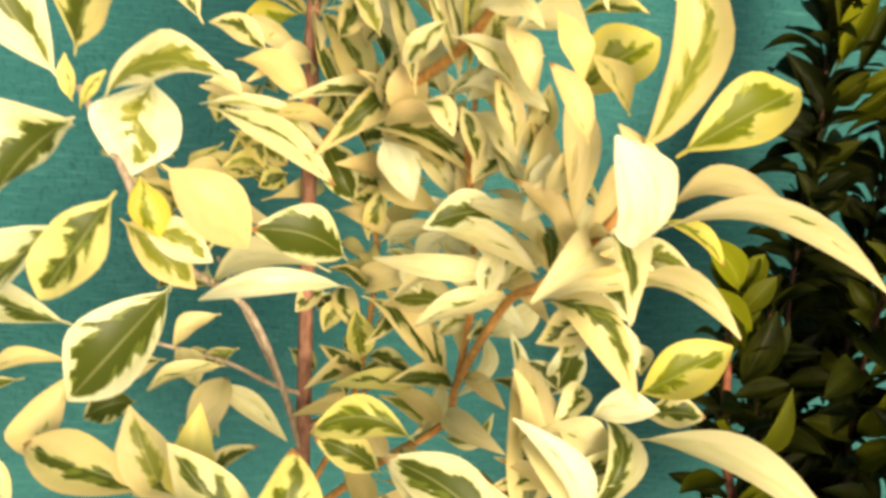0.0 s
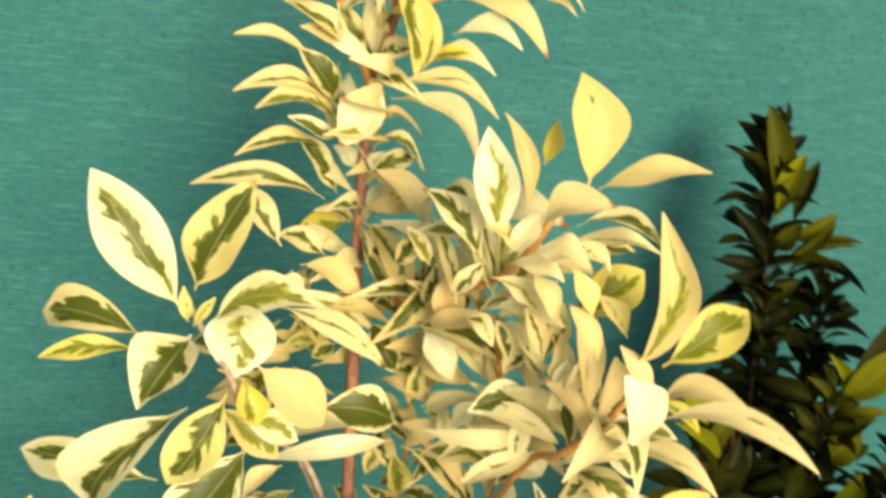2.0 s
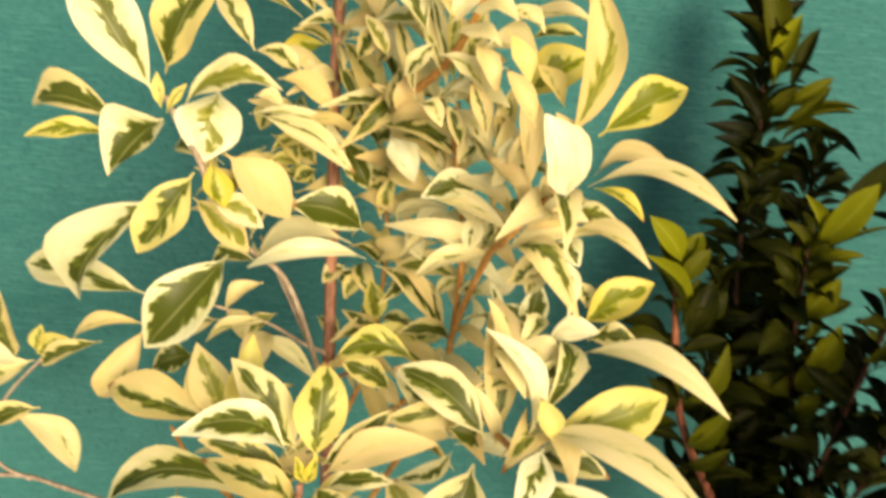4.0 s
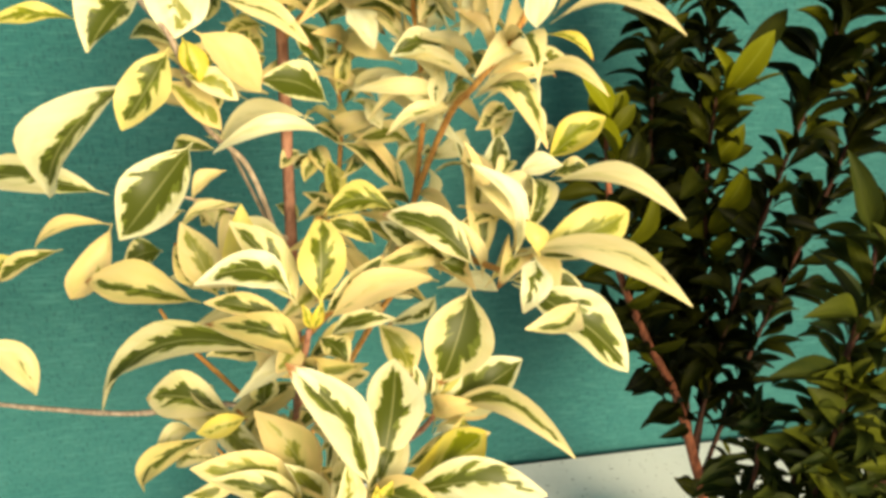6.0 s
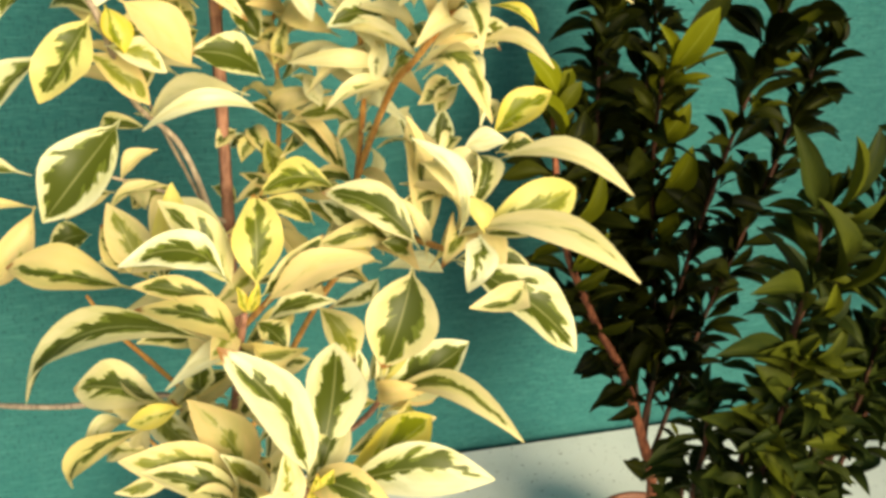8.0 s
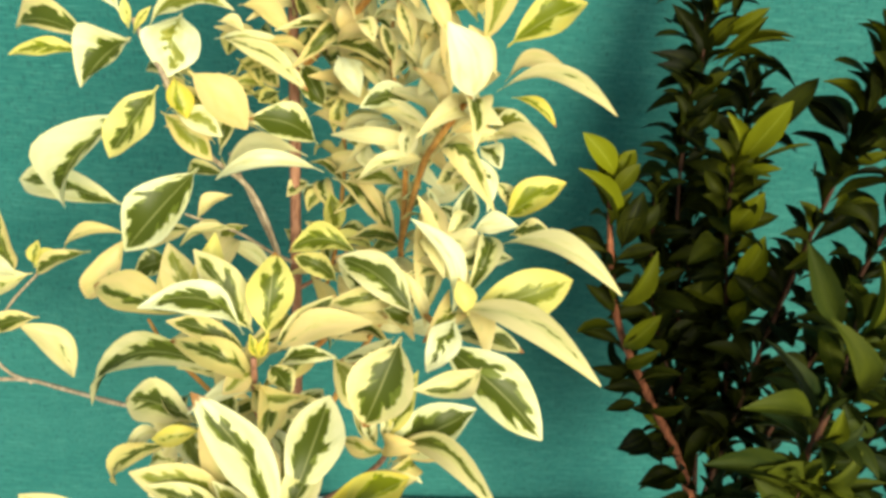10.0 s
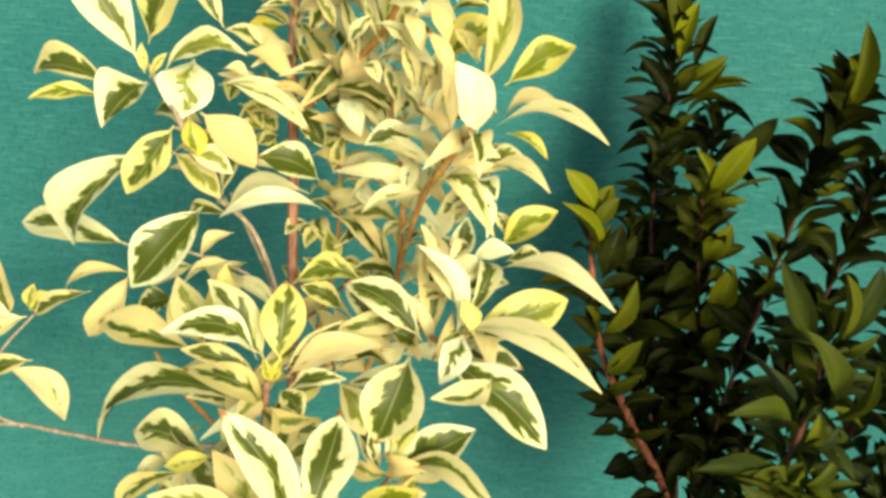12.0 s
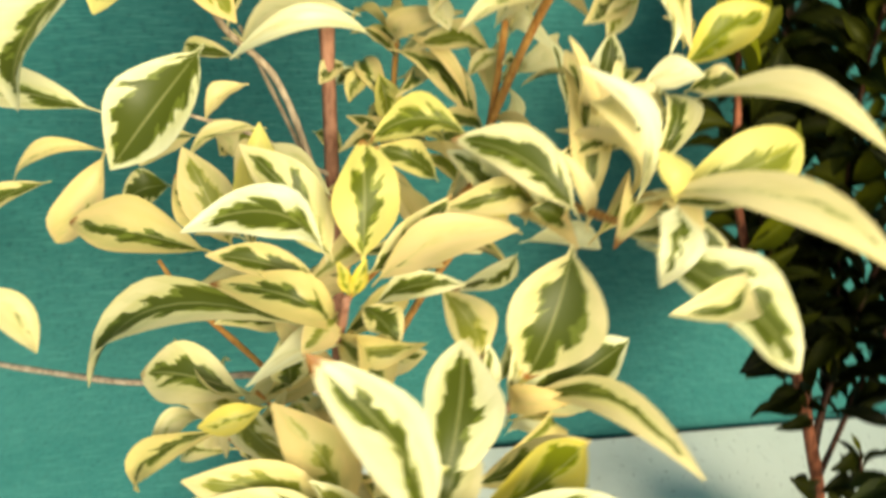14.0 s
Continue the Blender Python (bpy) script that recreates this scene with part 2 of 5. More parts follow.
def tube(points, r0, r1, sides=8, steps=6, knots=0.08):
    """A tapering twig along the points, with slightly swollen nodes."""
    line = bezier_like(points, steps)
    bm, rings = bmesh.new(), []
    for i, c in enumerate(line):
        ahead = (line[min(i + 1, len(line) - 1)] - line[max(i - 1, 0)]).normalized()
        x = ahead.orthogonal().normalized() if not rings else (old - ahead * old.dot(ahead)).normalized()
        old, y = x, ahead.cross(x)
        r = (r0 + (r1 - r0) * i / (len(line) - 1)) * (1 + knots * (1 if i % 4 == 0 else -0.4) + random.uniform(-0.05, 0.05))
        rings.append([bm.verts.new(c + r * (x * math.cos(a) + y * math.sin(a))) for a in (2 * math.pi * k / sides for k in range(sides))])
    for a, b in zip(rings, rings[1:]):
        for k in range(sides):
            bm.faces.new((a[k], a[(k + 1) % sides], b[(k + 1) % sides], b[k]))
    bm.faces.new(rings[0][::-1])
    bm.faces.new(rings[-1])
    return bm


def blade(length, width, arch, fold, wave, droop=0.0, blunt=0.0, nu=12, twirl=0.0, sickle=0.0, phase=0.0, hook=0.0):
    """A leaf along +x with its upper side to +z: stalk, midrib groove, arched and folded blade. UV: along, across."""
    bm = bmesh.new()
    layer = bm.loops.layers.uv.new("UVMap")
    rows, cols = [], (-1.0, -0.55, 0.0, 0.55, 1.0)
    for i in range(nu + 1):
        u = i / nu
        b = max(0.0, (u - 0.07) / 0.93)
        f = math.sin(math.pi * b ** (0.98 + 0.25 * blunt)) ** (0.82 - 0.08 * blunt) * (1 - 0.2 * b**5) if 0 < b < 1 else 0.0
        half = max(0.0008, 0.5 * width * f)
        lift = arch * length * (4 * u * (1 - u)) + droop * length * u * u - hook * length * max(0.0, (u - 0.55) / 0.45) ** 2
        turn = twirl * (u - 0.3)
        row = []
        for c in cols:
            z = fold * abs(c) ** 1.4 * half + wave * half * abs(c) * math.sin(9.0 * u + phase + (1.3 if c > 0 else 0))
            y = c * half * (1 - 0.12 * abs(fold))
            y, z = y * math.cos(turn) - z * math.sin(turn), y * math.sin(turn) + z * math.cos(turn)
            row.append((bm.verts.new((u * length, y + sickle * length * 4 * u * (1 - u), lift + z)), u, c * 0.5 + 0.5))
        rows.append(row)
    for a, b in zip(rows, rows[1:]):
        for k in range(len(cols) - 1):
            quad = (a[k], b[k], b[k + 1], a[k + 1])
            face = bm.faces.new([q[0] for q in quad])
            for loop, q in zip(face.loops, quad):
                loop[layer].uv = (q[1], q[2])
    return bm


def aim(base, tip, facing, twist=0.0):
    """The turn that lays +x along base to tip and turns +z towards facing."""
    x = (tip - base).normalized()
    z = (facing - x * facing.dot(x)).normalized()
    m = Matrix((x, z.cross(x), z)).transposed()
    return (Matrix.Translation(base) @ m.to_4x4()) @ Matrix.Rotation(radians(twist), 4, "X")


# ---- setting ----
WALL_Y = 1.86
bm = bmesh.new()
nx, nz = 160, 70
grid = [[None] * (nz + 1) for _ in range(nx + 1)]
for i in range(nx + 1):
    for j in range(nz + 1):
        x, z = -4 + 8 * i / nx, -0.42 + 3.42 * j / nz
        sag = 0.010 * noise.noise((x * 1.1, z * 1.6, 3.0)) + 0.004 * noise.noise((x * 2.0, z * 7.0, 8.0))
        sag += 0.006 * math.exp(-(((z - 1.36 + 0.02 * math.sin(2.2 * x)) / 0.02) ** 2))
        grid[i][j] = bm.verts.new((x, WALL_Y - 0.006 + sag, z))
for i in range(nx):
    for j in range(nz):
        bm.faces.new((grid[i][j], grid[i + 1][j], grid[i + 1][j + 1], grid[i][j + 1]))
cloth = tagged(new("wall_covering", mesh_of("wall_covering", bm, CLOTH)), "teal woven cloth stretched over the wall, slightly creased", "cloth", kind="structure")
bm = bmesh.new()
box(bm, (-4, WALL_Y + 0.03, -0.42), (4, WALL_Y + 0.2, 3.0))
tagged(new("wall_north", mesh_of("wall_north", bm, CONCRETE, False)), "plain wall behind the teal cloth", "wall", kind="structure")
# Unseen wall, added to hold sun off the right of cloth and shrubs.
bm = bmesh.new()
box(bm, (2.2, -0.45, -0.42), (2.4, WALL_Y + 0.03, 3.0))
tagged(new("shade_wall_east", mesh_of("shade_wall_east", bm, CONCRETE, False)), "plain grey wall out of view, added to shade the right side", "wall", kind="structure")
bm = bmesh.new()
box(bm, (-60, -60, -0.6), (60, 60, -0.42))
tagged(new("ground", mesh_of("ground", bm, CONCRETE, False)), "grey concrete ground", "ground", kind="structure")
bm = bmesh.new()
box(bm, (-0.205, 1.05, -0.42), (2.197, WALL_Y - 0.022, 0.0), 0.006)
tagged(new("ledge", mesh_of("ledge", bm, WHITE, False)), "white painted ledge with dark specks along the cloth", "ledge", kind="structure")


# ---- pots ----
def pot(at, height, r_top, r_bottom, label):
    root = thing("flower_pot", at, label, "pot")
    bm, sides, rings = bmesh.new(), 40, []
    profile = [(r_bottom, 0), (r_top * 0.93, height * 0.80), (r_top * 0.94, height * 0.82), (r_top, height * 0.83), (r_top, height * 0.985), (r_top * 0.985, height), (r_top * 0.93, height), (r_top * 0.915, height * 0.98), (r_top * 0.87, height * 0.7)]
    for r, z in profile:
        rings.append([bm.verts.new((r * math.cos(a), r * math.sin(a), z)) for a in (2 * math.pi * k / sides for k in range(sides))])
    for a, b in zip(rings, rings[1:]):
        for k in range(sides):
            bm.faces.new((a[k], a[(k + 1) % sides], b[(k + 1) % sides], b[k]))
    bm.faces.new(rings[0][::-1])
    part("body", bm, CLAY, root)
    bm = bmesh.new()
    bmesh.ops.create_circle(bm, cap_ends=True, segments=24, radius=r_top * 0.9)
    bmesh.ops.subdivide_edges(bm, edges=bm.edges, cuts=3)
    bmesh.ops.triangulate(bm, faces=bm.faces)
    for v in bm.verts:
        v.co.z = height * 0.88 + 0.006 * noise.noise(v.co * 40)
    part("soil", bm, SOIL, root, "dry brown potting soil")
    return root


pot((-0.12, 1.44, 0.0), 0.20, 0.115, 0.082, "brown plastic pot of the variegated shrub")
pot((0.575, 1.415, 0.0), 0.115, 0.105, 0.085, "brown plastic pot of the dark green shrub")
pot((-0.98, 1.60, -0.42), 0.20, 0.12, 0.09, "brown plastic pot on the ground by the cloth")
pot((0.62, 1.19, 0.0), 0.13, 0.10, 0.082, "brown plastic pot of the bushy green shrub")

# ---- the variegated shrub ----
shrub = thing("variegated_shrub", (-0.12, 1.44, 0.17), "tall shrub with cream and yellow margined green leaves on reddish stems", "plant")
ORIGIN = Vector(shrub.location)
TOWARDS, SKYWARD = Vector((0.05, -0.72, 0.69)), Vector((0.05, -0.20, 0.98))


def stem(name, points, r0, r1, material, label=""):
    return part(name, tube([Vector(p) - ORIGIN for p in points], r0, r1), material, shrub, label)


def leaf(bx, by, bz, tx, ty, tz, width, arch, twist, green, yellow, holder=None, fold=None, curl=None, bend=None, up=0.0, grain=None, blunt=None):
    """A blade from base to tip. up: how far its face turns from the open side to the sky; bend: sideways curve; curl: twist along it."""
    base, tip = Vector((bx, by, bz)), Vector((tx, ty, tz))
    own = random.Random(round(1e4 * (bx + 3 * by + 7 * bz + 11 * tx + 13 * tz)))
    fold = own.uniform(0.25, 0.75) if fold is None else fold
    curl = own.uniform(-0.6, 0.6) if curl is None else curl
    bend = own.uniform(-0.04, 0.04) if bend is None else bend
    bm = blade((tip - base).length, width * 0.95, arch * 1.8, fold, own.uniform(0.08, 0.3), 0.0, own.uniform(0.15, 0.7) if blunt is None else blunt, 12, curl, bend, own.uniform(0, 6.28), own.uniform(0.0, 0.08))
    bm.transform(Matrix.Translation(-ORIGIN) @ aim(base, tip, TOWARDS.lerp(SKYWARD, up), twist + own.uniform(-4, 4)))
    ob = part("leaf", bm, VARIEGATED, holder or shrub)
    ob.color = (green, yellow, own.random() if grain is None else grain, 1)


def tuft(holder, at, axis, count, length, spread=1.0, yellow=(0.02, 0.15), climb=0.06):
    """Leaves set in a spiral round a twig, for the inner crown."""
    axis, turn = Vector(axis).normalized(), random.uniform(0, 6.28)
    for k in range(count):
        turn += 2.4 + random.uniform(-0.4, 0.4)
        out = Matrix.Rotation(turn, 3, axis) @ axis.orthogonal().normalized()
        size = length * random.uniform(0.75, 1.3)
        base = Vector(at) + axis * climb * (k / count - 0.5)
        tip = base + (out * spread + axis * random.uniform(0.1, 0.7) + Vector((0, 0, random.uniform(-0.25, 0.15)))).normalized() * size
        leaf(*base, *tip, size * random.uniform(0.32, 0.46), random.uniform(0.10, 0.34), random.uniform(-35, 35), random.choice((0.0, 0.0, 0.1, 0.35, 0.45, 0.55, 0.65)), min(0.28, random.uniform(*yellow)), holder)


stem("stem", [(-0.115, 1.44, 0.15), (-0.117, 1.44, 0.50), (-0.119, 1.44, 0.73), (-0.121, 1.44, 0.98), (-0.122, 1.44, 1.10), (-0.119, 1.45, 1.19), (-0.109, 1.44, 1.28), (-0.088, 1.43, 1.37), (-0.075, 1.43, 1.47)], 0.0086, 0.0042, BARK_MAIN, "upright reddish brown main stem")
stem("twig", [(-0.115, 1.44, 1.255), (-0.135, 1.44, 1.31), (-0.154, 1.44, 1.353), (-0.172, 1.44, 1.45)], 0.0045, 0.003, BARK_TWIG)
stem("twig", [(-0.10, 1.435, 1.33), (-0.03, 1.43, 1.36), (0.06, 1.42, 1.38)], 0.0035, 0.0022, BARK_TWIG)
top_right = stem("twig", [(-0.119, 1.44, 1.0), (-0.085, 1.42, 1.038), (-0.04, 1.30, 1.10), (-0.014, 1.24, 1.139), (0.001, 1.20, 1.179), (0.015, 1.19, 1.215)], 0.0045, 0.0028, BARK_TWIG, "orange brown young twig")
right = stem("branch", [(-0.117, 1.44, 0.58), (-0.04, 1.41, 0.68), (0.02, 1.38, 0.755), (0.022, 1.34, 0.828), (0.039, 1.26, 0.949), (0.049, 1.20, 0.996), (0.075, 1.17, 1.05), (0.09, 1.16, 1.09)], 0.0046, 0.0030, BARK_TWIG, "orange brown side branch")
left = stem("branch", [(-0.118, 1.44, 0.66), (-0.145, 1.42, 0.78), (-0.172, 1.40, 0.86), (-0.21, 1.36, 0.914), (-0.223, 1.28, 0.99), (-0.235, 1.27, 1.031), (-0.261, 1.30, 1.059), (-0.27, 1.30, 1.08)], 0.0036, 0.0028, BARK_GREY, "greyish side branch")
left_thin = stem("twig", [(-0.119, 1.44, 0.69), (-0.16, 1.43, 0.80), (-0.20, 1.42, 0.90)], 0.0030, 0.0018, BARK_GREY)
stem("twig", [(-0.118, 1.44, 0.74), (-0.15, 1.42, 0.765), (-0.19, 1.40, 0.80), (-0.25, 1.38, 0.83)], 0.0030, 0.0018, BARK_GREY)
stem("twig", [(-0.118, 1.44, 0.70), (-0.07, 1.43, 0.74), (-0.03, 1.42, 0.80)], 0.0032, 0.0018, BARK_MAIN)
inner = stem("twig", [(-0.117, 1.44, 0.60), (-0.07, 1.43, 0.74), (-0.055, 1.42, 0.894), (-0.062, 1.42, 0.962), (-0.06, 1.41, 1.0)], 0.0036, 0.0018, BARK_TWIG)
middle = stem("branch", [(-0.115, 1.44, 0.30), (-0.13, 1.32, 0.50), (-0.13, 1.18, 0.68), (-0.122, 1.12, 0.785)], 0.0055, 0.0032, BARK_MAIN)
near_right = stem("branch", [(-0.115, 1.44, 0.40), (-0.02, 1.36, 0.66), (0.03, 1.25, 0.80), (0.045, 1.14, 0.835), (0.055, 1.09, 0.848)], 0.0042, 0.0028, BARK_TWIG)
lowest = stem("branch", [(-0.115, 1.44, 0.26), (-0.07, 1.24, 0.42), (-0.085, 1.08, 0.58), (-0.085, 1.0, 0.68)], 0.0055, 0.0032, BARK_MAIN)
low_right = stem("branch", [(-0.115, 1.44, 0.30), (-0.03, 1.30, 0.48), (0.01, 1.20, 0.60), (0.022, 1.176, 0.652)], 0.0045, 0.0026, BARK_MAIN)
stem("branch", [(-0.115, 1.44, 0.45), (-0.20, 1.40, 0.52), (-0.26, 1.40, 0.523), (-0.343, 1.40, 0.524), (-0.475, 1.49, 0.487), (-0.56, 1.54, 0.468), (-0.681, 1.56, 0.446)], 0.0042, 0.0030, BARK_GREY, "thin greyish twig growing out sideways")
stem("twig", [(-0.54, 1.53, 0.470), (-0.585, 1.55, 0.475), (-0.60, 1.55, 0.51), (-0.573, 1.55, 0.585), (-0.525, 1.56, 0.643), (-0.51, 1.56, 0.66)], 0.0028, 0.0016, BARK_GREY)
stem("twig", [(-0.13, 1.32, 0.50), (-0.20, 1.29, 0.62), (-0.25, 1.27, 0.70), (-0.27, 1.27, 0.74)], 0.0035, 0.0018, BARK_TWIG)
stem("twig", [(0.022, 1.34, 0.828), (0.02, 1.30, 0.95), (0.0, 1.27, 1.06), (0.0, 1.26, 1.10)], 0.0035, 0.0018, BARK_TWIG)
stem("twig", [(-0.115, 1.44, 0.24), (-0.25, 1.35, 0.36), (-0.36, 1.29, 0.40), (-0.40, 1.28, 0.41)], 0.0035, 0.0018, BARK_GREY)
stem("twig", [(-0.115, 1.44, 0.35), (-0.17, 1.25, 0.52), (-0.185, 1.12, 0.62), (-0.18, 1.10, 0.66)], 0.0040, 0.0022, BARK_TWIG)
# upper left spray
leaf(-0.276, 1.290, 1.082, -0.347, 1.300, 1.201, 0.060, 0.08, 0, 0.36, 0, bend=0.03, fold=0.35, curl=0.15)
leaf(-0.264, 1.280, 1.104, -0.215, 1.275, 1.204, 0.055, 0.08, 0, 0.62, 0.3, bend=-0.02, fold=0.3, curl=-0.15)
leaf(-0.308, 1.290, 1.055, -0.404, 1.330, 1.062, 0.046, 0.08, 0, 0.6, 0.12, bend=-0.03)
leaf(-0.317, 1.300, 1.039, -0.395, 1.285, 1.037, 0.024, 0.08, 0, 0.5, 0.65, bend=0.00)
leaf(-0.267, 1.280, 1.063, -0.301, 1.220, 1.026, 0.062, 0.08, 0, 0.55, 0.06, bend=0.04)
leaf(-0.250, 1.280, 1.072, -0.159, 1.250, 1.105, 0.043, 0.08, 0, 0.62, 0.04, bend=0.13)
leaf(-0.222, 1.310, 1.087, -0.231, 1.270, 1.027, 0.065, 0.08, 0, 0.24, 0, bend=0.01, fold=0.15, curl=0.1)
leaf(-0.197, 1.360, 1.118, -0.236, 1.380, 1.173, 0.031, 0.08, 0, 0.4, 0.08, bend=0.03)
leaf(-0.272, 1.290, 1.071, -0.274, 1.290, 1.103, 0.013, 0.08, 0, 0.2, 0.5, bend=0.01)
leaf(-0.267, 1.290, 1.066, -0.248, 1.290, 1.094, 0.011, 0.08, 0, 0.3, 0.6, bend=-0.03)
leaf(-0.234, 1.250, 1.023, -0.281, 1.220, 0.954, 0.051, 0.08, 0, 0.5, 0.38, bend=0.07)
leaf(-0.273, 1.290, 0.986, -0.378, 1.330, 0.851, 0.074, 0.08, 0, 0.5, 0.02, bend=-0.02)
leaf(-0.330, 1.420, 0.819, -0.485, 1.460, 0.837, 0.053, 0.08, 0, 0.5, 0.06, bend=0.02)
leaf(-0.223, 1.268, 1.029, -0.209, 1.255, 0.989, 0.030, 0.08, 0, 0.3, 0.85, bend=-0.01)
leaf(-0.213, 1.285, 1.032, -0.151, 1.280, 0.974, 0.052, 0.08, 0, 0.06, 0.16, bend=0.01, fold=0.3, curl=-0.2)
leaf(-0.228, 1.270, 0.992, -0.174, 1.260, 0.971, 0.032, 0.08, 0, 0.42, 0.03, bend=0.01)
leaf(-0.248, 1.300, 0.982, -0.192, 1.290, 0.933, 0.035, 0.08, 0, 0.42, 0.2, bend=0.00)
leaf(-0.197, 1.370, 1.052, -0.093, 1.340, 1.008, 0.028, 0.08, 0, 0.25, 0.06, bend=0.02)
leaf(-0.162, 1.400, 1.040, -0.088, 1.380, 1.034, 0.020, 0.08, 0, 0.15, 0.2, bend=0.06)
leaf(-0.180, 1.400, 1.085, -0.118, 1.380, 1.060, 0.032, 0.08, 0, 0.12, 0.2, bend=0.09)
leaf(-0.131, 1.450, 1.119, -0.184, 1.460, 1.089, 0.041, 0.08, 0, 0.5, 0.85, bend=0.05)
leaf(-0.119, 1.420, 1.127, -0.073, 1.370, 1.058, 0.036, 0.08, 0, 0.38, 0.24, bend=0.08)
leaf(-0.120, 1.420, 1.112, -0.083, 1.390, 1.047, 0.017, 0.08, 0, 0.55, 0.3, bend=-0.07)
leaf(-0.114, 1.410, 1.186, -0.056, 1.380, 1.134, 0.037, 0.08, 0, 0.12, 0.16, bend=0.05)
leaf(-0.156, 1.420, 1.089, -0.204, 1.420, 1.110, 0.030, 0.08, 0, 0.4, 0.12, bend=-0.06)
leaf(-0.140, 1.430, 1.013, -0.189, 1.420, 1.000, 0.023, 0.08, 0, 0.5, 0.3, bend=-0.09)
leaf(-0.153, 1.440, 0.977, -0.195, 1.420, 0.987, 0.022, 0.08, 0, 0.5, 0.35, bend=-0.09)
leaf(-0.204, 1.400, 1.065, -0.175, 1.400, 1.055, 0.022, 0.08, 0, 0.1, 0.1, bend=0.14)
# crown round the main stem
leaf(-0.080, 1.325, 0.947, -0.153, 1.300, 0.980, 0.050, 0.08, 0, 0.95, 0.02, bend=-0.07)
leaf(-0.094, 1.350, 0.924, -0.203, 1.390, 0.888, 0.033, 0.08, 0, 0.07, 0.04, bend=-0.12)
leaf(-0.108, 1.410, 1.021, -0.077, 1.380, 0.977, 0.039, 0.08, 0, 0.9, 0.06, bend=-0.03)
leaf(-0.049, 1.310, 1.067, -0.037, 1.300, 1.124, 0.034, 0.08, 0, 0.06, 0.16, bend=-0.02)
leaf(-0.061, 1.310, 1.067, -0.004, 1.270, 1.091, 0.027, 0.08, 0, 0.05, 0.17, bend=-0.12)
leaf(-0.074, 1.310, 1.061, 0.013, 1.270, 1.044, 0.030, 0.08, 0, 0.52, 0.12, bend=0.09)
leaf(-0.060, 1.330, 1.049, -0.033, 1.300, 1.012, 0.036, 0.08, 0, 0.04, 0.02, bend=-0.03)
leaf(0.030, 1.250, 1.023, -0.029, 1.230, 1.020, 0.034, 0.08, 0, 0.65, 0.02, bend=-0.04)
leaf(-0.029, 1.250, 1.012, 0.048, 1.210, 1.000, 0.024, 0.08, 0, 0.12, 0.05, bend=0.04)
leaf(-0.055, 1.340, 0.959, 0.003, 1.320, 0.982, 0.017, 0.08, 0, 0.1, 0.06, bend=0.04)
leaf(-0.018, 1.320, 0.977, 0.028, 1.280, 0.947, 0.025, 0.08, 0, 0.15, 0.05, bend=0.03)
leaf(0.026, 1.260, 1.000, 0.018, 1.240, 0.964, 0.023, 0.08, 0, 0.2, 0.04, bend=0.01)
leaf(-0.073, 1.420, 0.857, -0.063, 1.410, 0.805, 0.034, 0.08, 0, 0.55, 0.55, bend=-0.01)
leaf(-0.067, 1.380, 0.888, 0.013, 1.350, 0.825, 0.035, 0.08, 0, 0.5, 0.15, bend=0.08)
leaf(0.024, 1.430, 0.781, -0.016, 1.420, 0.778, 0.030, 0.08, 0, 0.65, 0.3, bend=-0.05)
leaf(-0.182, 1.430, 0.798, -0.225, 1.420, 0.773, 0.022, 0.08, 0, 0.8, 0.15, bend=-0.01)
leaf(-0.111, 1.460, 0.845, -0.087, 1.450, 0.834, 0.018, 0.08, 0, 0.7, 0.2, bend=0.10)
leaf(-0.235, 1.390, 0.822, -0.211, 1.370, 0.792, 0.030, 0.08, 0, 0.15, 0.1, bend=0.07)
leaf(-0.243, 1.390, 0.806, -0.295, 1.370, 0.785, 0.030, 0.08, 0, 0.35, 0.14, bend=-0.10)
leaf(-0.194, 1.400, 0.851, -0.234, 1.380, 0.826, 0.023, 0.08, 0, 0.12, 0.14, bend=-0.10)
leaf(-0.036, 1.360, 0.944, -0.019, 1.340, 0.914, 0.024, 0.08, 0, 0.2, 0.06, bend=-0.02)
leaf(-0.049, 1.380, 0.969, -0.081, 1.380, 0.980, 0.027, 0.08, 0, 0.4, 0.3, bend=-0.10)
leaf(-0.141, 1.450, 0.975, -0.166, 1.440, 0.963, 0.024, 0.08, 0, 0.6, 0.35, bend=0.05)
leaf(-0.081, 1.440, 0.795, -0.063, 1.440, 0.826, 0.018, 0.08, 0, 0.5, 0.2, bend=-0.03)
# left side
leaf(-0.227, 1.370, 0.896, -0.311, 1.330, 0.798, 0.076, 0.08, 0, 0.78, 0.02, bend=0.04, fold=0.35, curl=0.1)
leaf(-0.329, 1.410, 0.784, -0.425, 1.420, 0.755, 0.021, 0.08, 0, 0.15, 0.2, bend=-0.13)
leaf(-0.326, 1.390, 0.795, -0.382, 1.370, 0.709, 0.046, 0.08, 0, 0.14, 0.17, bend=0.12)
leaf(-0.397, 1.450, 0.739, -0.480, 1.460, 0.696, 0.029, 0.08, 0, 0.7, 0.14, bend=-0.00)
leaf(-0.274, 1.400, 0.752, -0.318, 1.380, 0.745, 0.040, 0.08, 0, 1, 0.1, bend=-0.05)
leaf(-0.228, 1.300, 0.729, -0.354, 1.330, 0.753, 0.058, 0.08, 0, 0.3, 0.2, bend=0.02)
leaf(-0.207, 1.250, 0.759, -0.238, 1.260, 0.843, 0.046, 0.08, 0, 0.52, 0.12, bend=0.02)
leaf(-0.182, 1.220, 0.786, -0.178, 1.220, 0.874, 0.042, 0.08, 0, 0.04, 0.55, bend=-0.00)
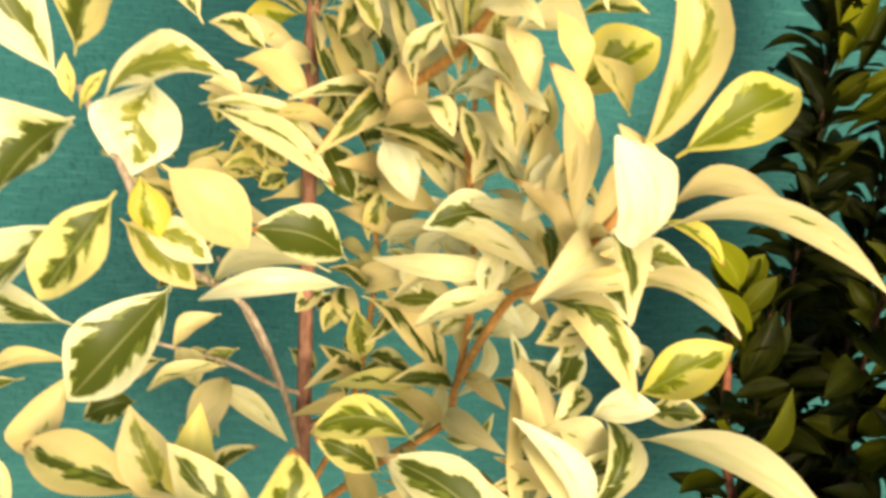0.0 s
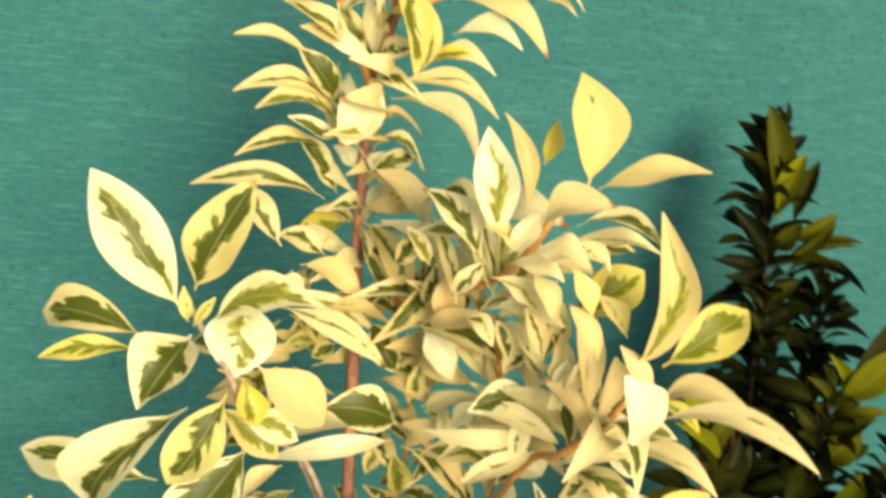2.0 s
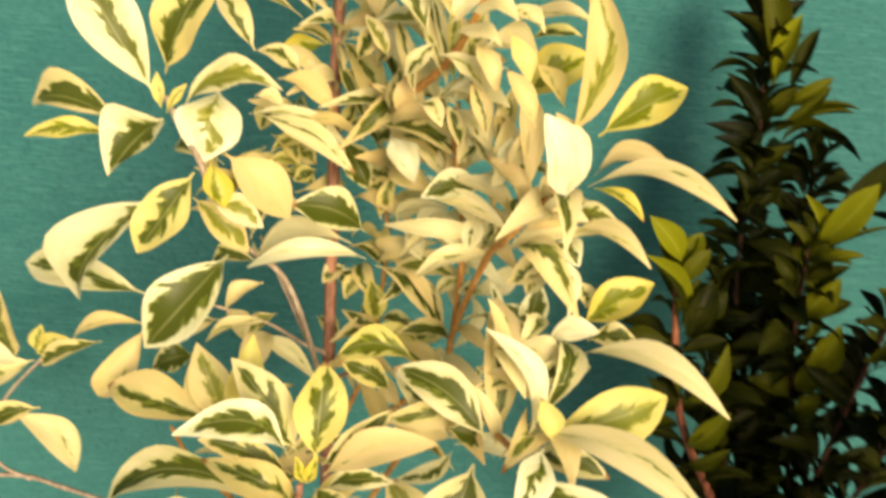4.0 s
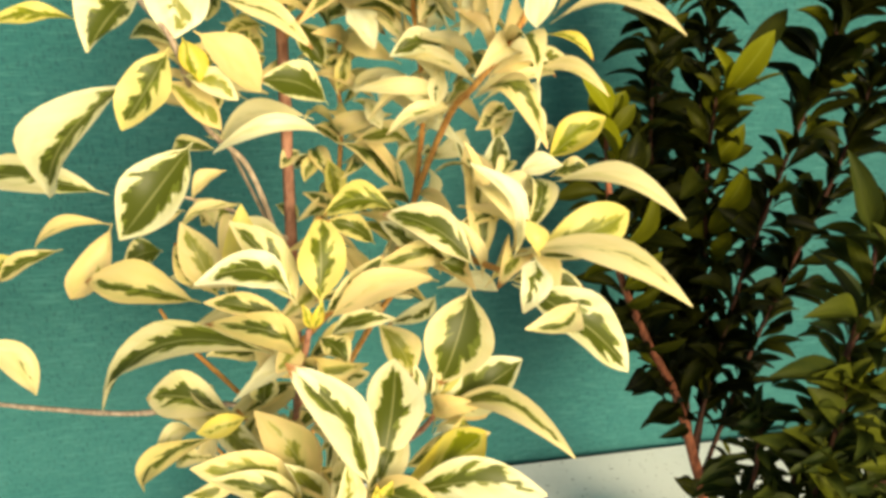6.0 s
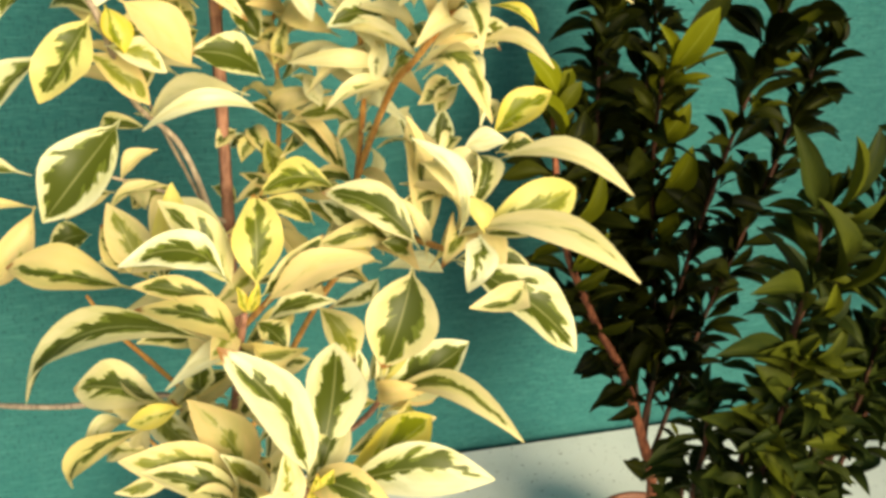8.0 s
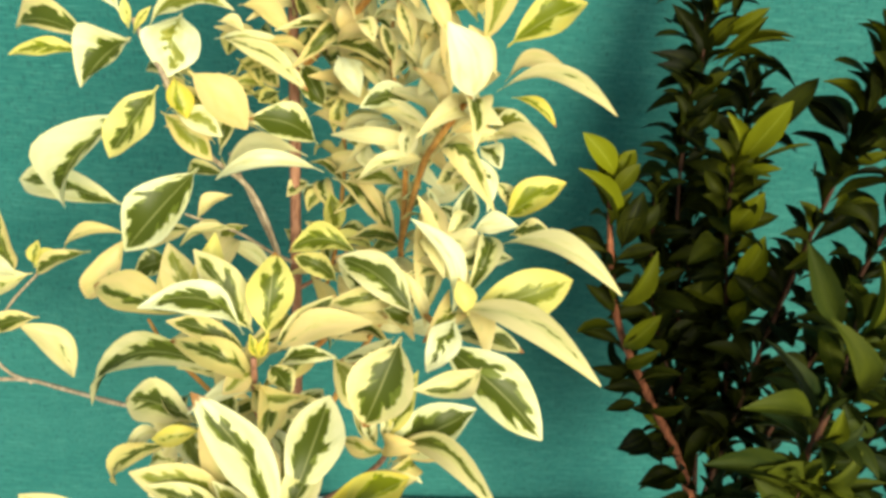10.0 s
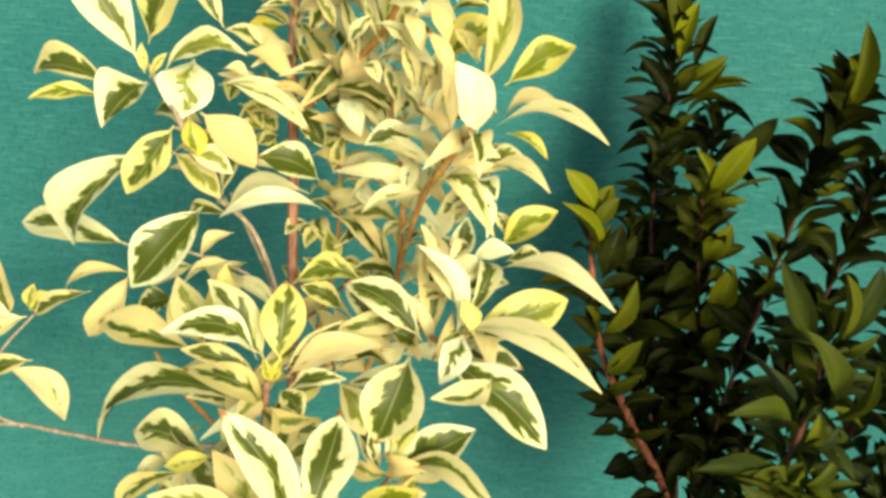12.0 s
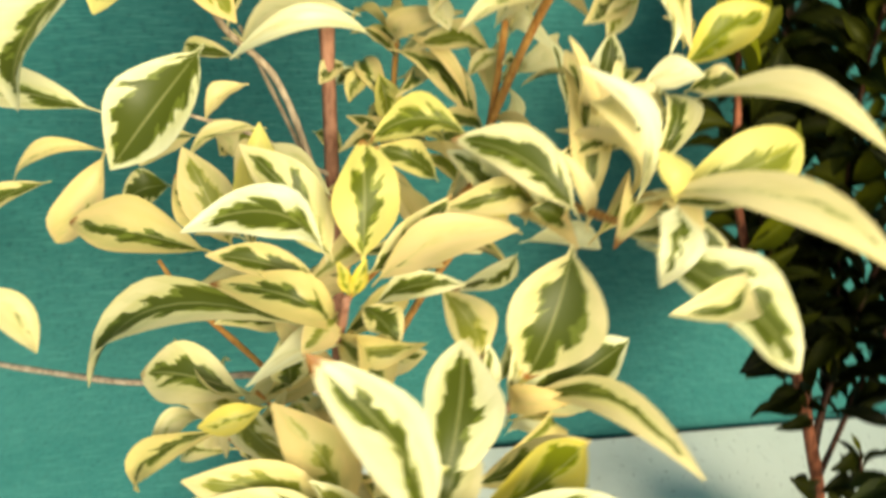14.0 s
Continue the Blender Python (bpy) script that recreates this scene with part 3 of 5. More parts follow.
leaf(-0.129, 1.160, 0.791, -0.187, 1.170, 0.878, 0.046, 0.08, 0, 0.5, 0.08, bend=-0.02)
leaf(-0.221, 1.260, 0.764, -0.248, 1.270, 0.817, 0.040, 0.08, 0, 0.5, 0.12, bend=0.03)
# middle rosette
leaf(-0.110, 1.130, 0.804, -0.107, 1.170, 0.880, 0.053, 0.08, 0, 0.4, 0.48, bend=0.00)
leaf(-0.133, 1.130, 0.806, -0.218, 1.080, 0.859, 0.039, 0.08, 0, 0.45, 0, bend=-0.18, blunt=1.0)
leaf(-0.134, 1.160, 0.767, -0.217, 1.160, 0.801, 0.029, 0.08, 0, 0.65, 0.14, bend=-0.04)
leaf(-0.141, 1.150, 0.737, -0.341, 1.250, 0.631, 0.049, 0.08, 0, 0.62, 0.06, bend=-0.16)
leaf(-0.199, 1.190, 0.653, -0.288, 1.220, 0.663, 0.057, 0.08, 0, 0.5, 0.05, bend=-0.05)
leaf(-0.106, 1.150, 0.785, -0.045, 1.160, 0.840, 0.031, 0.08, 0, 0.7, 0.06, bend=-0.07)
leaf(-0.103, 1.140, 0.781, -0.006, 1.120, 0.832, 0.037, 0.08, 0, 0.12, 0.14, bend=0.07)
leaf(-0.101, 1.150, 0.758, -0.040, 1.120, 0.791, 0.023, 0.08, 0, 0.5, 0.05, bend=0.06)
leaf(-0.117, 1.130, 0.780, -0.108, 1.130, 0.809, 0.013, 0.08, 0, 0.3, 0.95, bend=-0.01)
leaf(-0.119, 1.130, 0.780, -0.127, 1.130, 0.807, 0.012, 0.08, 0, 0.4, 0.95, bend=0.02)
leaf(-0.111, 1.150, 0.759, -0.085, 1.120, 0.743, 0.031, 0.08, 0, 0.7, 0.1, bend=0.04)
leaf(-0.127, 1.150, 0.755, -0.154, 1.120, 0.741, 0.028, 0.08, 0, 0.4, 0.15, bend=0.03)
leaf(-0.166, 1.200, 0.652, -0.165, 1.200, 0.709, 0.034, 0.08, 0, 0.9, 0.08, bend=0.00)
# lower left
leaf(-0.211, 1.160, 0.646, -0.300, 1.180, 0.568, 0.032, 0.08, 0, 0.35, 0.28, bend=-0.14)
leaf(-0.182, 1.140, 0.682, -0.232, 1.130, 0.675, 0.025, 0.08, 0, 0.25, 0.7, bend=0.05)
leaf(-0.125, 1.090, 0.617, -0.174, 1.100, 0.713, 0.054, 0.08, 0, 0.35, 0.2, bend=-0.05)
leaf(-0.133, 1.070, 0.630, -0.233, 1.060, 0.688, 0.047, 0.08, 0, 0.42, 0.12, bend=-0.08)
leaf(-0.128, 1.050, 0.628, -0.217, 1.050, 0.681, 0.037, 0.08, 0, 0.5, 0.06, bend=-0.03)
leaf(-0.122, 1.060, 0.618, -0.152, 1.050, 0.689, 0.033, 0.08, 0, 0.55, 0.04, bend=-0.04)
leaf(-0.103, 1.000, 0.666, -0.102, 0.990, 0.734, 0.031, 0.08, 0, 0.35, 0.05, bend=0.00)
leaf(-0.137, 1.040, 0.639, -0.192, 1.030, 0.654, 0.032, 0.08, 0, 0.4, 0.1, bend=-0.11)
# lowest rosette
leaf(-0.084, 1.000, 0.691, -0.149, 0.985, 0.834, 0.049, 0.08, 0, 0.32, 0, bend=-0.05, blunt=1.3, fold=0.3)
leaf(-0.075, 1.010, 0.687, -0.044, 1.100, 0.759, 0.060, 0.08, 0, 0.5, 0.02, bend=-0.01, blunt=0.9, fold=0.3)
leaf(-0.060, 1.010, 0.672, 0.039, 1.055, 0.698, 0.050, 0.08, 0, 0.48, 0.8, bend=-0.01)
leaf(-0.061, 1.000, 0.674, 0.065, 0.960, 0.697, 0.049, 0.08, 0, 0.42, 0, bend=0.09)
leaf(-0.045, 1.060, 0.660, 0.048, 1.070, 0.684, 0.034, 0.08, 0, 0.5, 0.1, bend=0.01)
leaf(-0.082, 0.985, 0.679, -0.065, 0.985, 0.710, 0.017, 0.08, 0, 0.55, 0.95, bend=-0.03)
leaf(-0.083, 0.990, 0.675, -0.078, 0.985, 0.708, 0.015, 0.08, 0, 0.3, 0.95, bend=-0.01)
leaf(-0.110, 1.060, 0.654, -0.076, 1.050, 0.693, 0.027, 0.08, 0, 0.4, 0.05, bend=-0.04)
# small right rosette
leaf(0.013, 1.176, 0.641, 0.111, 1.170, 0.700, 0.063, 0.08, 0, 0.78, 0.02, bend=-0.05)
leaf(0.015, 1.170, 0.642, 0.130, 1.050, 0.658, 0.034, 0.08, 0, 0.4, 0.1, bend=0.15)
leaf(-0.051, 1.180, 0.757, -0.011, 1.170, 0.690, 0.045, 0.08, 0, 0.45, 0.08, bend=0.03)
leaf(0.004, 1.190, 0.630, -0.026, 1.190, 0.698, 0.026, 0.08, 0, 0.4, 0.06, bend=0.03)
leaf(0.012, 1.200, 0.644, 0.021, 1.200, 0.693, 0.017, 0.08, 0, 0.4, 0.02, bend=-0.01)
leaf(0.072, 1.130, 0.818, 0.143, 1.100, 0.818, 0.032, 0.08, 0, 0.6, 0.03, bend=0.01)
leaf(-0.005, 1.170, 0.654, -0.010, 1.170, 0.707, 0.019, 0.08, 0, 0.4, 0.02, bend=0.00)
leaf(0.011, 1.170, 0.655, 0.015, 1.170, 0.708, 0.016, 0.08, 0, 0.2, 0.02, bend=-0.01)
leaf(0.016, 1.170, 0.659, 0.045, 1.170, 0.746, 0.026, 0.08, 0, 0.45, 0.5, bend=-0.02)
# right rosette
leaf(0.029, 1.150, 0.822, 0.001, 1.160, 0.874, 0.029, 0.08, 0, 0.35, 0.01, bend=0.03)
leaf(0.047, 1.130, 0.822, 0.019, 1.140, 0.882, 0.016, 0.08, 0, 0.1, 0.08, bend=-0.07)
leaf(0.084, 1.080, 0.866, 0.073, 1.090, 0.899, 0.023, 0.08, 0, 0.1, 0.4, bend=0.02)
leaf(0.027, 1.170, 0.806, 0.001, 1.180, 0.833, 0.024, 0.08, 0, 0.55, 0.05, bend=-0.05)
leaf(0.023, 1.090, 0.835, -0.009, 1.060, 0.751, 0.070, 0.08, 0, 0.66, 0.06, bend=0.01, fold=0.4, curl=0.2, blunt=-0.35)
leaf(0.046, 1.130, 0.827, 0.050, 1.220, 0.932, 0.043, 0.08, 0, 0.5, 0.12, bend=0.01, curl=0.1, fold=0.4)
leaf(0.084, 1.100, 0.861, 0.184, 1.110, 0.895, 0.053, 0.08, 0, 0.58, 0.48, bend=-0.05)
leaf(0.090, 1.110, 0.853, 0.165, 1.100, 0.867, 0.019, 0.08, 0, 0.7, 0.05, bend=-0.09)
leaf(0.066, 1.100, 0.856, 0.186, 0.985, 0.862, 0.032, 0.08, 0, 0.2, 0.1, bend=0.10)
leaf(0.053, 1.060, 0.850, 0.154, 1.010, 0.781, 0.057, 0.08, 0, 0.72, 0.03, bend=0.00)
leaf(0.069, 1.050, 0.879, 0.044, 1.000, 0.855, 0.033, 0.08, 0, 0.26, 0.03, bend=0.01, fold=0.2)
leaf(0.090, 1.000, 0.861, 0.033, 0.960, 0.863, 0.028, 0.08, 0, 0.3, 0.1, bend=0.14)
leaf(0.116, 1.160, 0.904, 0.219, 1.070, 0.905, 0.028, 0.08, 0, 0.12, 0.08, bend=0.08)
leaf(0.068, 1.110, 0.845, 0.029, 1.120, 0.943, 0.026, 0.08, 0, 0.2, 0, bend=-0.17, fold=0.5, blunt=1.0)
leaf(0.037, 1.120, 0.837, -0.047, 1.160, 0.883, 0.046, 0.08, 0, 0.58, 0.03, bend=-0.08)
leaf(0.001, 1.170, 0.826, -0.044, 1.190, 0.863, 0.030, 0.08, 0, 0.5, 0.04, bend=0.04)
leaf(-0.023, 1.200, 0.866, -0.099, 1.210, 0.863, 0.036, 0.08, 0, 0.62, 0.5, bend=-0.18)
leaf(-0.046, 1.210, 0.829, -0.094, 1.210, 0.859, 0.029, 0.08, 0, 0.8, 0.3, bend=-0.05)
leaf(0.036, 1.140, 0.818, 0.005, 1.130, 0.842, 0.028, 0.08, 0, 1, 0.05, bend=-0.08)
leaf(-0.005, 1.160, 0.821, -0.034, 1.160, 0.829, 0.019, 0.08, 0, 0.2, 0.8, bend=-0.09)
# right side
leaf(0.122, 1.185, 0.923, 0.179, 1.180, 0.968, 0.042, 0.08, 0, 0.45, 0.72, bend=-0.02)
leaf(0.091, 1.180, 0.906, 0.135, 1.170, 0.922, 0.026, 0.08, 0, 0.04, 0.03, bend=0.09)
leaf(0.131, 1.190, 0.903, 0.173, 1.180, 0.911, 0.026, 0.08, 0, 0.55, 0.1, bend=0.04)
leaf(0.054, 1.170, 0.904, 0.107, 1.150, 0.889, 0.031, 0.08, 0, 0.12, 0.06, bend=0.09)
leaf(0.081, 1.250, 0.876, 0.093, 1.250, 0.934, 0.032, 0.08, 0, 0.65, 0.02, bend=-0.02)
leaf(0.070, 1.180, 0.994, 0.102, 1.160, 0.939, 0.023, 0.08, 0, 0.3, 0, bend=0.14)
leaf(0.085, 1.220, 0.973, 0.052, 1.200, 0.952, 0.029, 0.08, 0, 0.45, 0.1, bend=0.12)
leaf(0.046, 1.210, 0.976, 0.121, 1.180, 1.011, 0.020, 0.08, 0, 0.1, 0.05, bend=0.04)
leaf(0.096, 1.190, 1.004, 0.155, 1.130, 1.004, 0.024, 0.08, 0, 0.2, 0.1, bend=0.10)
leaf(0.100, 1.210, 1.005, 0.144, 1.190, 1.017, 0.025, 0.08, 0, 0.62, 0.05, bend=0.13)
leaf(0.063, 1.200, 1.006, 0.110, 1.170, 1.025, 0.030, 0.08, 0, 0.04, 0.06, bend=0.18)
leaf(0.093, 1.220, 0.987, 0.116, 1.200, 0.972, 0.028, 0.08, 0, 0.45, 0.03, bend=0.05)
leaf(0.121, 1.210, 1.042, 0.165, 1.190, 1.022, 0.016, 0.08, 0, 0.4, 0.9, bend=0.07)
leaf(0.097, 1.140, 1.063, 0.187, 1.064, 1.070, 0.023, 0.08, 0, 0.1, 0.1, bend=0.11)
leaf(0.106, 1.160, 1.067, 0.158, 1.120, 1.088, 0.023, 0.08, 0, 0.05, 0.14, bend=0.15)
leaf(0.105, 1.160, 1.100, 0.176, 1.175, 1.143, 0.043, 0.08, 0, 0.5, 0.68, bend=-0.01)
leaf(0.074, 1.115, 1.060, 0.049, 1.085, 1.128, 0.047, 0.08, -10, 0.03, 0, bend=-0.03, fold=0.1, curl=0)
leaf(0.058, 1.180, 1.043, 0.053, 1.220, 1.128, 0.026, 0.08, 0, 0.05, 0.12, bend=0.00)
leaf(0.048, 1.210, 1.115, 0.103, 1.220, 1.157, 0.045, 0.08, 0, 0.5, 0.72, bend=0.01)
leaf(0.055, 1.240, 1.163, 0.097, 1.230, 1.169, 0.018, 0.08, 0, 0.6, 0.42, bend=-0.01)
leaf(0.031, 1.220, 1.174, 0.103, 1.190, 1.183, 0.018, 0.08, 0, 0.2, 0.1, bend=0.05)
leaf(0.063, 1.210, 1.147, 0.012, 1.220, 1.152, 0.031, 0.08, 0, 0.04, 0.06, bend=-0.22)
leaf(-0.013, 1.250, 1.116, -0.044, 1.270, 1.185, 0.015, 0.08, 0, 0.35, 0.08, bend=0.02)
leaf(-0.013, 1.250, 1.121, -0.031, 1.270, 1.192, 0.013, 0.08, 0, 0.3, 0.05, bend=0.01)
leaf(-0.008, 1.250, 1.117, -0.012, 1.270, 1.191, 0.014, 0.08, 0, 0.35, 0.5, bend=-0.00)
leaf(-0.003, 1.250, 1.118, 0.015, 1.240, 1.187, 0.023, 0.08, 0, 0.4, 0.1, bend=-0.02)
leaf(0.029, 1.240, 1.132, -0.008, 1.240, 1.105, 0.020, 0.08, 0, 0.15, 0.06, bend=0.04)
leaf(0.027, 1.250, 1.110, -0.022, 1.260, 1.102, 0.019, 0.08, 0, 0.3, 0.06, bend=-0.09)
leaf(0.028, 1.270, 1.075, 0.003, 1.250, 1.046, 0.026, 0.08, 0, 0.3, 0.12, bend=0.03)
leaf(0.038, 1.240, 1.046, 0.011, 1.250, 1.073, 0.019, 0.08, 0, 0.25, 0.08, bend=0.03)
leaf(0.024, 1.260, 1.103, 0.012, 1.250, 1.063, 0.028, 0.08, 0, 0.2, 0.05, bend=0.14)
leaf(0.044, 1.230, 1.075, 0.030, 1.230, 1.109, 0.022, 0.08, 0, 0.12, 0.2, bend=0.01)
leaf(0.049, 1.220, 1.037, 0.027, 1.210, 1.074, 0.024, 0.08, 0, 0.12, 0.06, bend=0.02)
# small leaves of the crown
leaf(-0.039, 1.280, 1.096, -0.062, 1.300, 1.172, 0.017, 0.08, 0, 0.3, 0.08, bend=0.01)
leaf(-0.061, 1.340, 1.069, -0.050, 1.330, 1.120, 0.024, 0.08, 0, 0.4, 0.1, bend=-0.02)
leaf(-0.007, 1.260, 1.106, 0.030, 1.240, 1.084, 0.027, 0.08, 0, 0.15, 0.1, bend=0.11)
leaf(0.034, 1.210, 1.048, 0.041, 1.220, 1.100, 0.024, 0.08, 0, 0.1, 0.08, bend=-0.01)
leaf(-0.048, 1.350, 0.946, -0.014, 1.330, 0.981, 0.021, 0.08, 0, 0.12, 0.05, bend=0.09)
leaf(-0.021, 1.360, 0.918, -0.049, 1.360, 0.942, 0.020, 0.08, 0, 0.35, 0.06, bend=-0.10)
leaf(0.002, 1.310, 0.983, -0.027, 1.310, 0.955, 0.023, 0.08, 0, 0.12, 0.05, bend=-0.08)
leaf(0.033, 1.270, 0.975, 0.004, 1.260, 0.958, 0.024, 0.08, 0, 0.15, 0.06, bend=-0.08)
leaf(0.063, 1.250, 0.869, 0.046, 1.260, 0.926, 0.015, 0.08, 0, 0.3, 0.02, bend=0.01)
leaf(0.011, 1.300, 0.925, 0.041, 1.280, 0.954, 0.019, 0.08, 0, 0.15, 0.05, bend=0.07)
leaf(0.034, 1.330, 0.895, -0.001, 1.340, 0.875, 0.019, 0.08, 0, 0.3, 0.1, bend=-0.11)
leaf(-0.052, 1.370, 1.003, -0.066, 1.360, 0.955, 0.020, 0.08, 0, 0.45, 0.35, bend=0.02)
leaf(-0.153, 1.420, 1.047, -0.121, 1.410, 1.026, 0.020, 0.08, 0, 0.3, 0.3, bend=0.08)
leaf(-0.190, 1.430, 1.017, -0.158, 1.420, 0.989, 0.021, 0.08, 0, 0.45, 0.3, bend=0.08)
leaf(-0.092, 1.430, 1.067, -0.115, 1.420, 1.030, 0.018, 0.08, 0, 0.3, 0.35, bend=0.03)
leaf(-0.049, 1.360, 1.146, -0.076, 1.380, 1.107, 0.025, 0.08, 0, 0.3, 0.15, bend=0.03)
leaf(-0.026, 1.270, 1.158, -0.012, 1.270, 1.119, 0.017, 0.08, 0, 0.35, 0.05, bend=-0.01)
leaf(0.012, 1.250, 1.163, -0.005, 1.250, 1.133, 0.018, 0.08, 0, 0.3, 0.1, bend=0.03)
leaf(0.038, 1.240, 1.137, 0.010, 1.240, 1.121, 0.018, 0.08, 0, 0.1, 0.04, bend=-0.07)
leaf(0.055, 1.190, 1.100, 0.040, 1.190, 1.060, 0.018, 0.08, 0, 0.15, 0.1, bend=0.02)
leaf(0.092, 1.200, 0.971, 0.070, 1.200, 0.942, 0.022, 0.08, 0, 0.4, 0.05, bend=-0.08)
leaf(0.110, 1.200, 0.956, 0.126, 1.190, 0.936, 0.019, 0.08, 0, 0.25, 0.1, bend=0.12)
leaf(0.054, 1.250, 0.907, 0.085, 1.240, 0.889, 0.018, 0.08, 0, 0.6, 0.02, bend=0.07)
leaf(-0.029, 1.310, 1.153, -0.060, 1.330, 1.184, 0.015, 0.08, 0, 0.3, 0.06, bend=0.03)
leaf(-0.016, 1.240, 1.111, 0.039, 1.210, 1.109, 0.026, 0.08, 0, 0.06, 0.04, bend=0.08)
leaf(-0.007, 1.250, 1.095, 0.027, 1.220, 1.065, 0.026, 0.08, 0, 0.1, 0.06, bend=0.10)
leaf(0.038, 1.205, 1.055, 0.042, 1.200, 1.085, 0.021, 0.08, 0, 0.05, 0, bend=-0.01)
leaf(0.032, 1.230, 1.071, 0.042, 1.230, 1.121, 0.022, 0.08, 0, 0.32, 0.1, bend=-0.02)
leaf(-0.043, 1.320, 1.047, -0.003, 1.290, 1.018, 0.021, 0.08, 0, 0.2, 0.08, bend=0.06)
leaf(0.054, 1.200, 1.083, 0.028, 1.190, 1.044, 0.019, 0.08, 0, 0.12, 0.05, bend=0.03)
leaf(0.087, 1.220, 1.115, 0.065, 1.230, 1.150, 0.023, 0.08, 0, 0.1, 0.3, bend=0.02)
leaf(0.097, 1.150, 1.075, 0.069, 1.160, 1.117, 0.020, 0.08, 0, 0.05, 0.12, bend=0.03)
# upper right spray
leaf(0.079, 1.160, 1.096, 0.084, 1.150, 1.224, 0.037, 0.08, 0, 0.34, 0.24, bend=-0.08, grain=0.13)
leaf(-0.033, 1.220, 1.161, -0.080, 1.240, 1.214, 0.035, 0.08, 0, 0.58, 0.03, bend=-0.02)
leaf(-0.024, 1.210, 1.179, -0.037, 1.220, 1.268, 0.039, 0.08, 0, 0.3, 0.02, bend=0.03, grain=0.13)
leaf(0.004, 1.240, 1.198, -0.020, 1.250, 1.274, 0.021, 0.08, 0, 0.12, 0.2, bend=-0.03)
leaf(0.011, 1.230, 1.239, 0.017, 1.230, 1.274, 0.017, 0.08, 0, 0.08, 0.8, bend=-0.02)
leaf(0.039, 1.200, 1.230, 0.031, 1.220, 1.313, 0.051, 0.08, 0, 0.16, 0.36, bend=0.00)
leaf(0.044, 1.190, 1.231, 0.115, 1.160, 1.257, 0.025, 0.08, 0, 0.04, 0.25, bend=-0.00)
leaf(-0.002, 1.170, 1.206, 0.041, 1.140, 1.232, 0.034, 0.08, 0, 0.03, 0.1, bend=0.08)
leaf(0.031, 1.190, 1.201, 0.086, 1.150, 1.199, 0.019, 0.08, 0, 0.42, 0.06, bend=0.15)
leaf(-0.007, 1.170, 1.185, 0.028, 1.140, 1.187, 0.028, 0.08, 0, 0.05, 0.08, bend=0.10)
leaf(-0.094, 1.300, 1.125, -0.072, 1.290, 1.161, 0.022, 0.08, 0, 0.45, 0.2, bend=-0.03)
leaf(-0.066, 1.280, 1.133, -0.088, 1.280, 1.168, 0.019, 0.08, 0, 0.55, 0.1, bend=0.03)
leaf(-0.040, 1.240, 1.164, -0.057, 1.250, 1.208, 0.020, 0.08, 0, 0.4, 0.1, bend=0.02)
leaf(-0.008, 1.200, 1.174, -0.037, 1.200, 1.196, 0.019, 0.08, 0, 0.2, 0.2, bend=-0.09)
leaf(-0.024, 1.220, 1.147, 0.015, 1.200, 1.123, 0.025, 0.08, 0, 0.28, 0.05, bend=0.07)
leaf(0.003, 1.200, 1.161, 0.024, 1.180, 1.127, 0.021, 0.08, 0, 0.15, 0.15, bend=-0.03)
leaf(-0.016, 1.200, 1.165, 0.021, 1.170, 1.164, 0.022, 0.08, 0, 0.1, 0.06, bend=0.08)
leaf(0.021, 1.180, 1.187, 0.052, 1.160, 1.177, 0.020, 0.08, 0, 0.2, 0.1, bend=0.08)
leaf(-0.025, 1.240, 1.155, -0.051, 1.240, 1.124, 0.020, 0.08, 0, 0.35, 0.08, bend=0.04)
leaf(-0.017, 1.200, 1.174, 0.007, 1.200, 1.208, 0.022, 0.08, 0, 0.1, 0.06, bend=-0.03)
leaf(0.027, 1.180, 1.174, 0.047, 1.170, 1.137, 0.021, 0.08, 0, 0.1, 0.3, bend=-0.02)
leaf(0.053, 1.160, 1.104, 0.028, 1.170, 1.146, 0.021, 0.08, 0, 0.1, 0.15, bend=0.02)
leaf(0.021, 1.200, 1.083, 0.004, 1.210, 1.128, 0.020, 0.08, 0, 0.3, 0.12, bend=0.02)
leaf(0.077, 1.170, 1.119, 0.053, 1.180, 1.151, 0.021, 0.08, 0, 0.2, 0.3, bend=0.03)
leaf(-0.038, 1.250, 1.099, -0.017, 1.220, 1.087, 0.021, 0.08, 0, 0.25, 0.1, bend=0.10)
leaf(0.003, 1.240, 1.062, -0.010, 1.240, 1.100, 0.019, 0.08, 0, 0.42, 0.1, bend=0.01)
# leading shoot
leaf(-0.107, 1.420, 1.266, -0.145, 1.390, 1.211, 0.049, 0.08, 0, 0.1, 0.02, bend=0.03)
leaf(-0.098, 1.430, 1.262, 0.007, 1.400, 1.245, 0.025, 0.08, 0, 0.2, 0.14, bend=0.13)
leaf(-0.098, 1.420, 1.252, -0.013, 1.370, 1.203, 0.032, 0.08, 0, 0.15, 0.12, bend=0.17)
leaf(-0.069, 1.430, 1.282, -0.001, 1.400, 1.287, 0.024, 0.08, 0, 0.12, 0.06, bend=0.18)
leaf(-0.062, 1.430, 1.288, -0.023, 1.410, 1.302, 0.018, 0.08, 0, 0.42, 0.85, bend=-0.00)
leaf(-0.041, 1.430, 1.316, 0.023, 1.400, 1.311, 0.032, 0.08, 0, 0.05, 0.05, bend=0.07)
leaf(-0.044, 1.430, 1.349, 0.049, 1.400, 1.304, 0.030, 0.08, 0, 0.08, 0.14, bend=0.12)
leaf(0.006, 1.420, 1.356, 0.072, 1.400, 1.345, 0.019, 0.08, 0, 0.1, 0.12, bend=0.06)
leaf(-0.071, 1.420, 1.278, -0.080, 1.410, 1.353, 0.025, 0.08, 0, 0.45, 0.45, bend=-0.10)
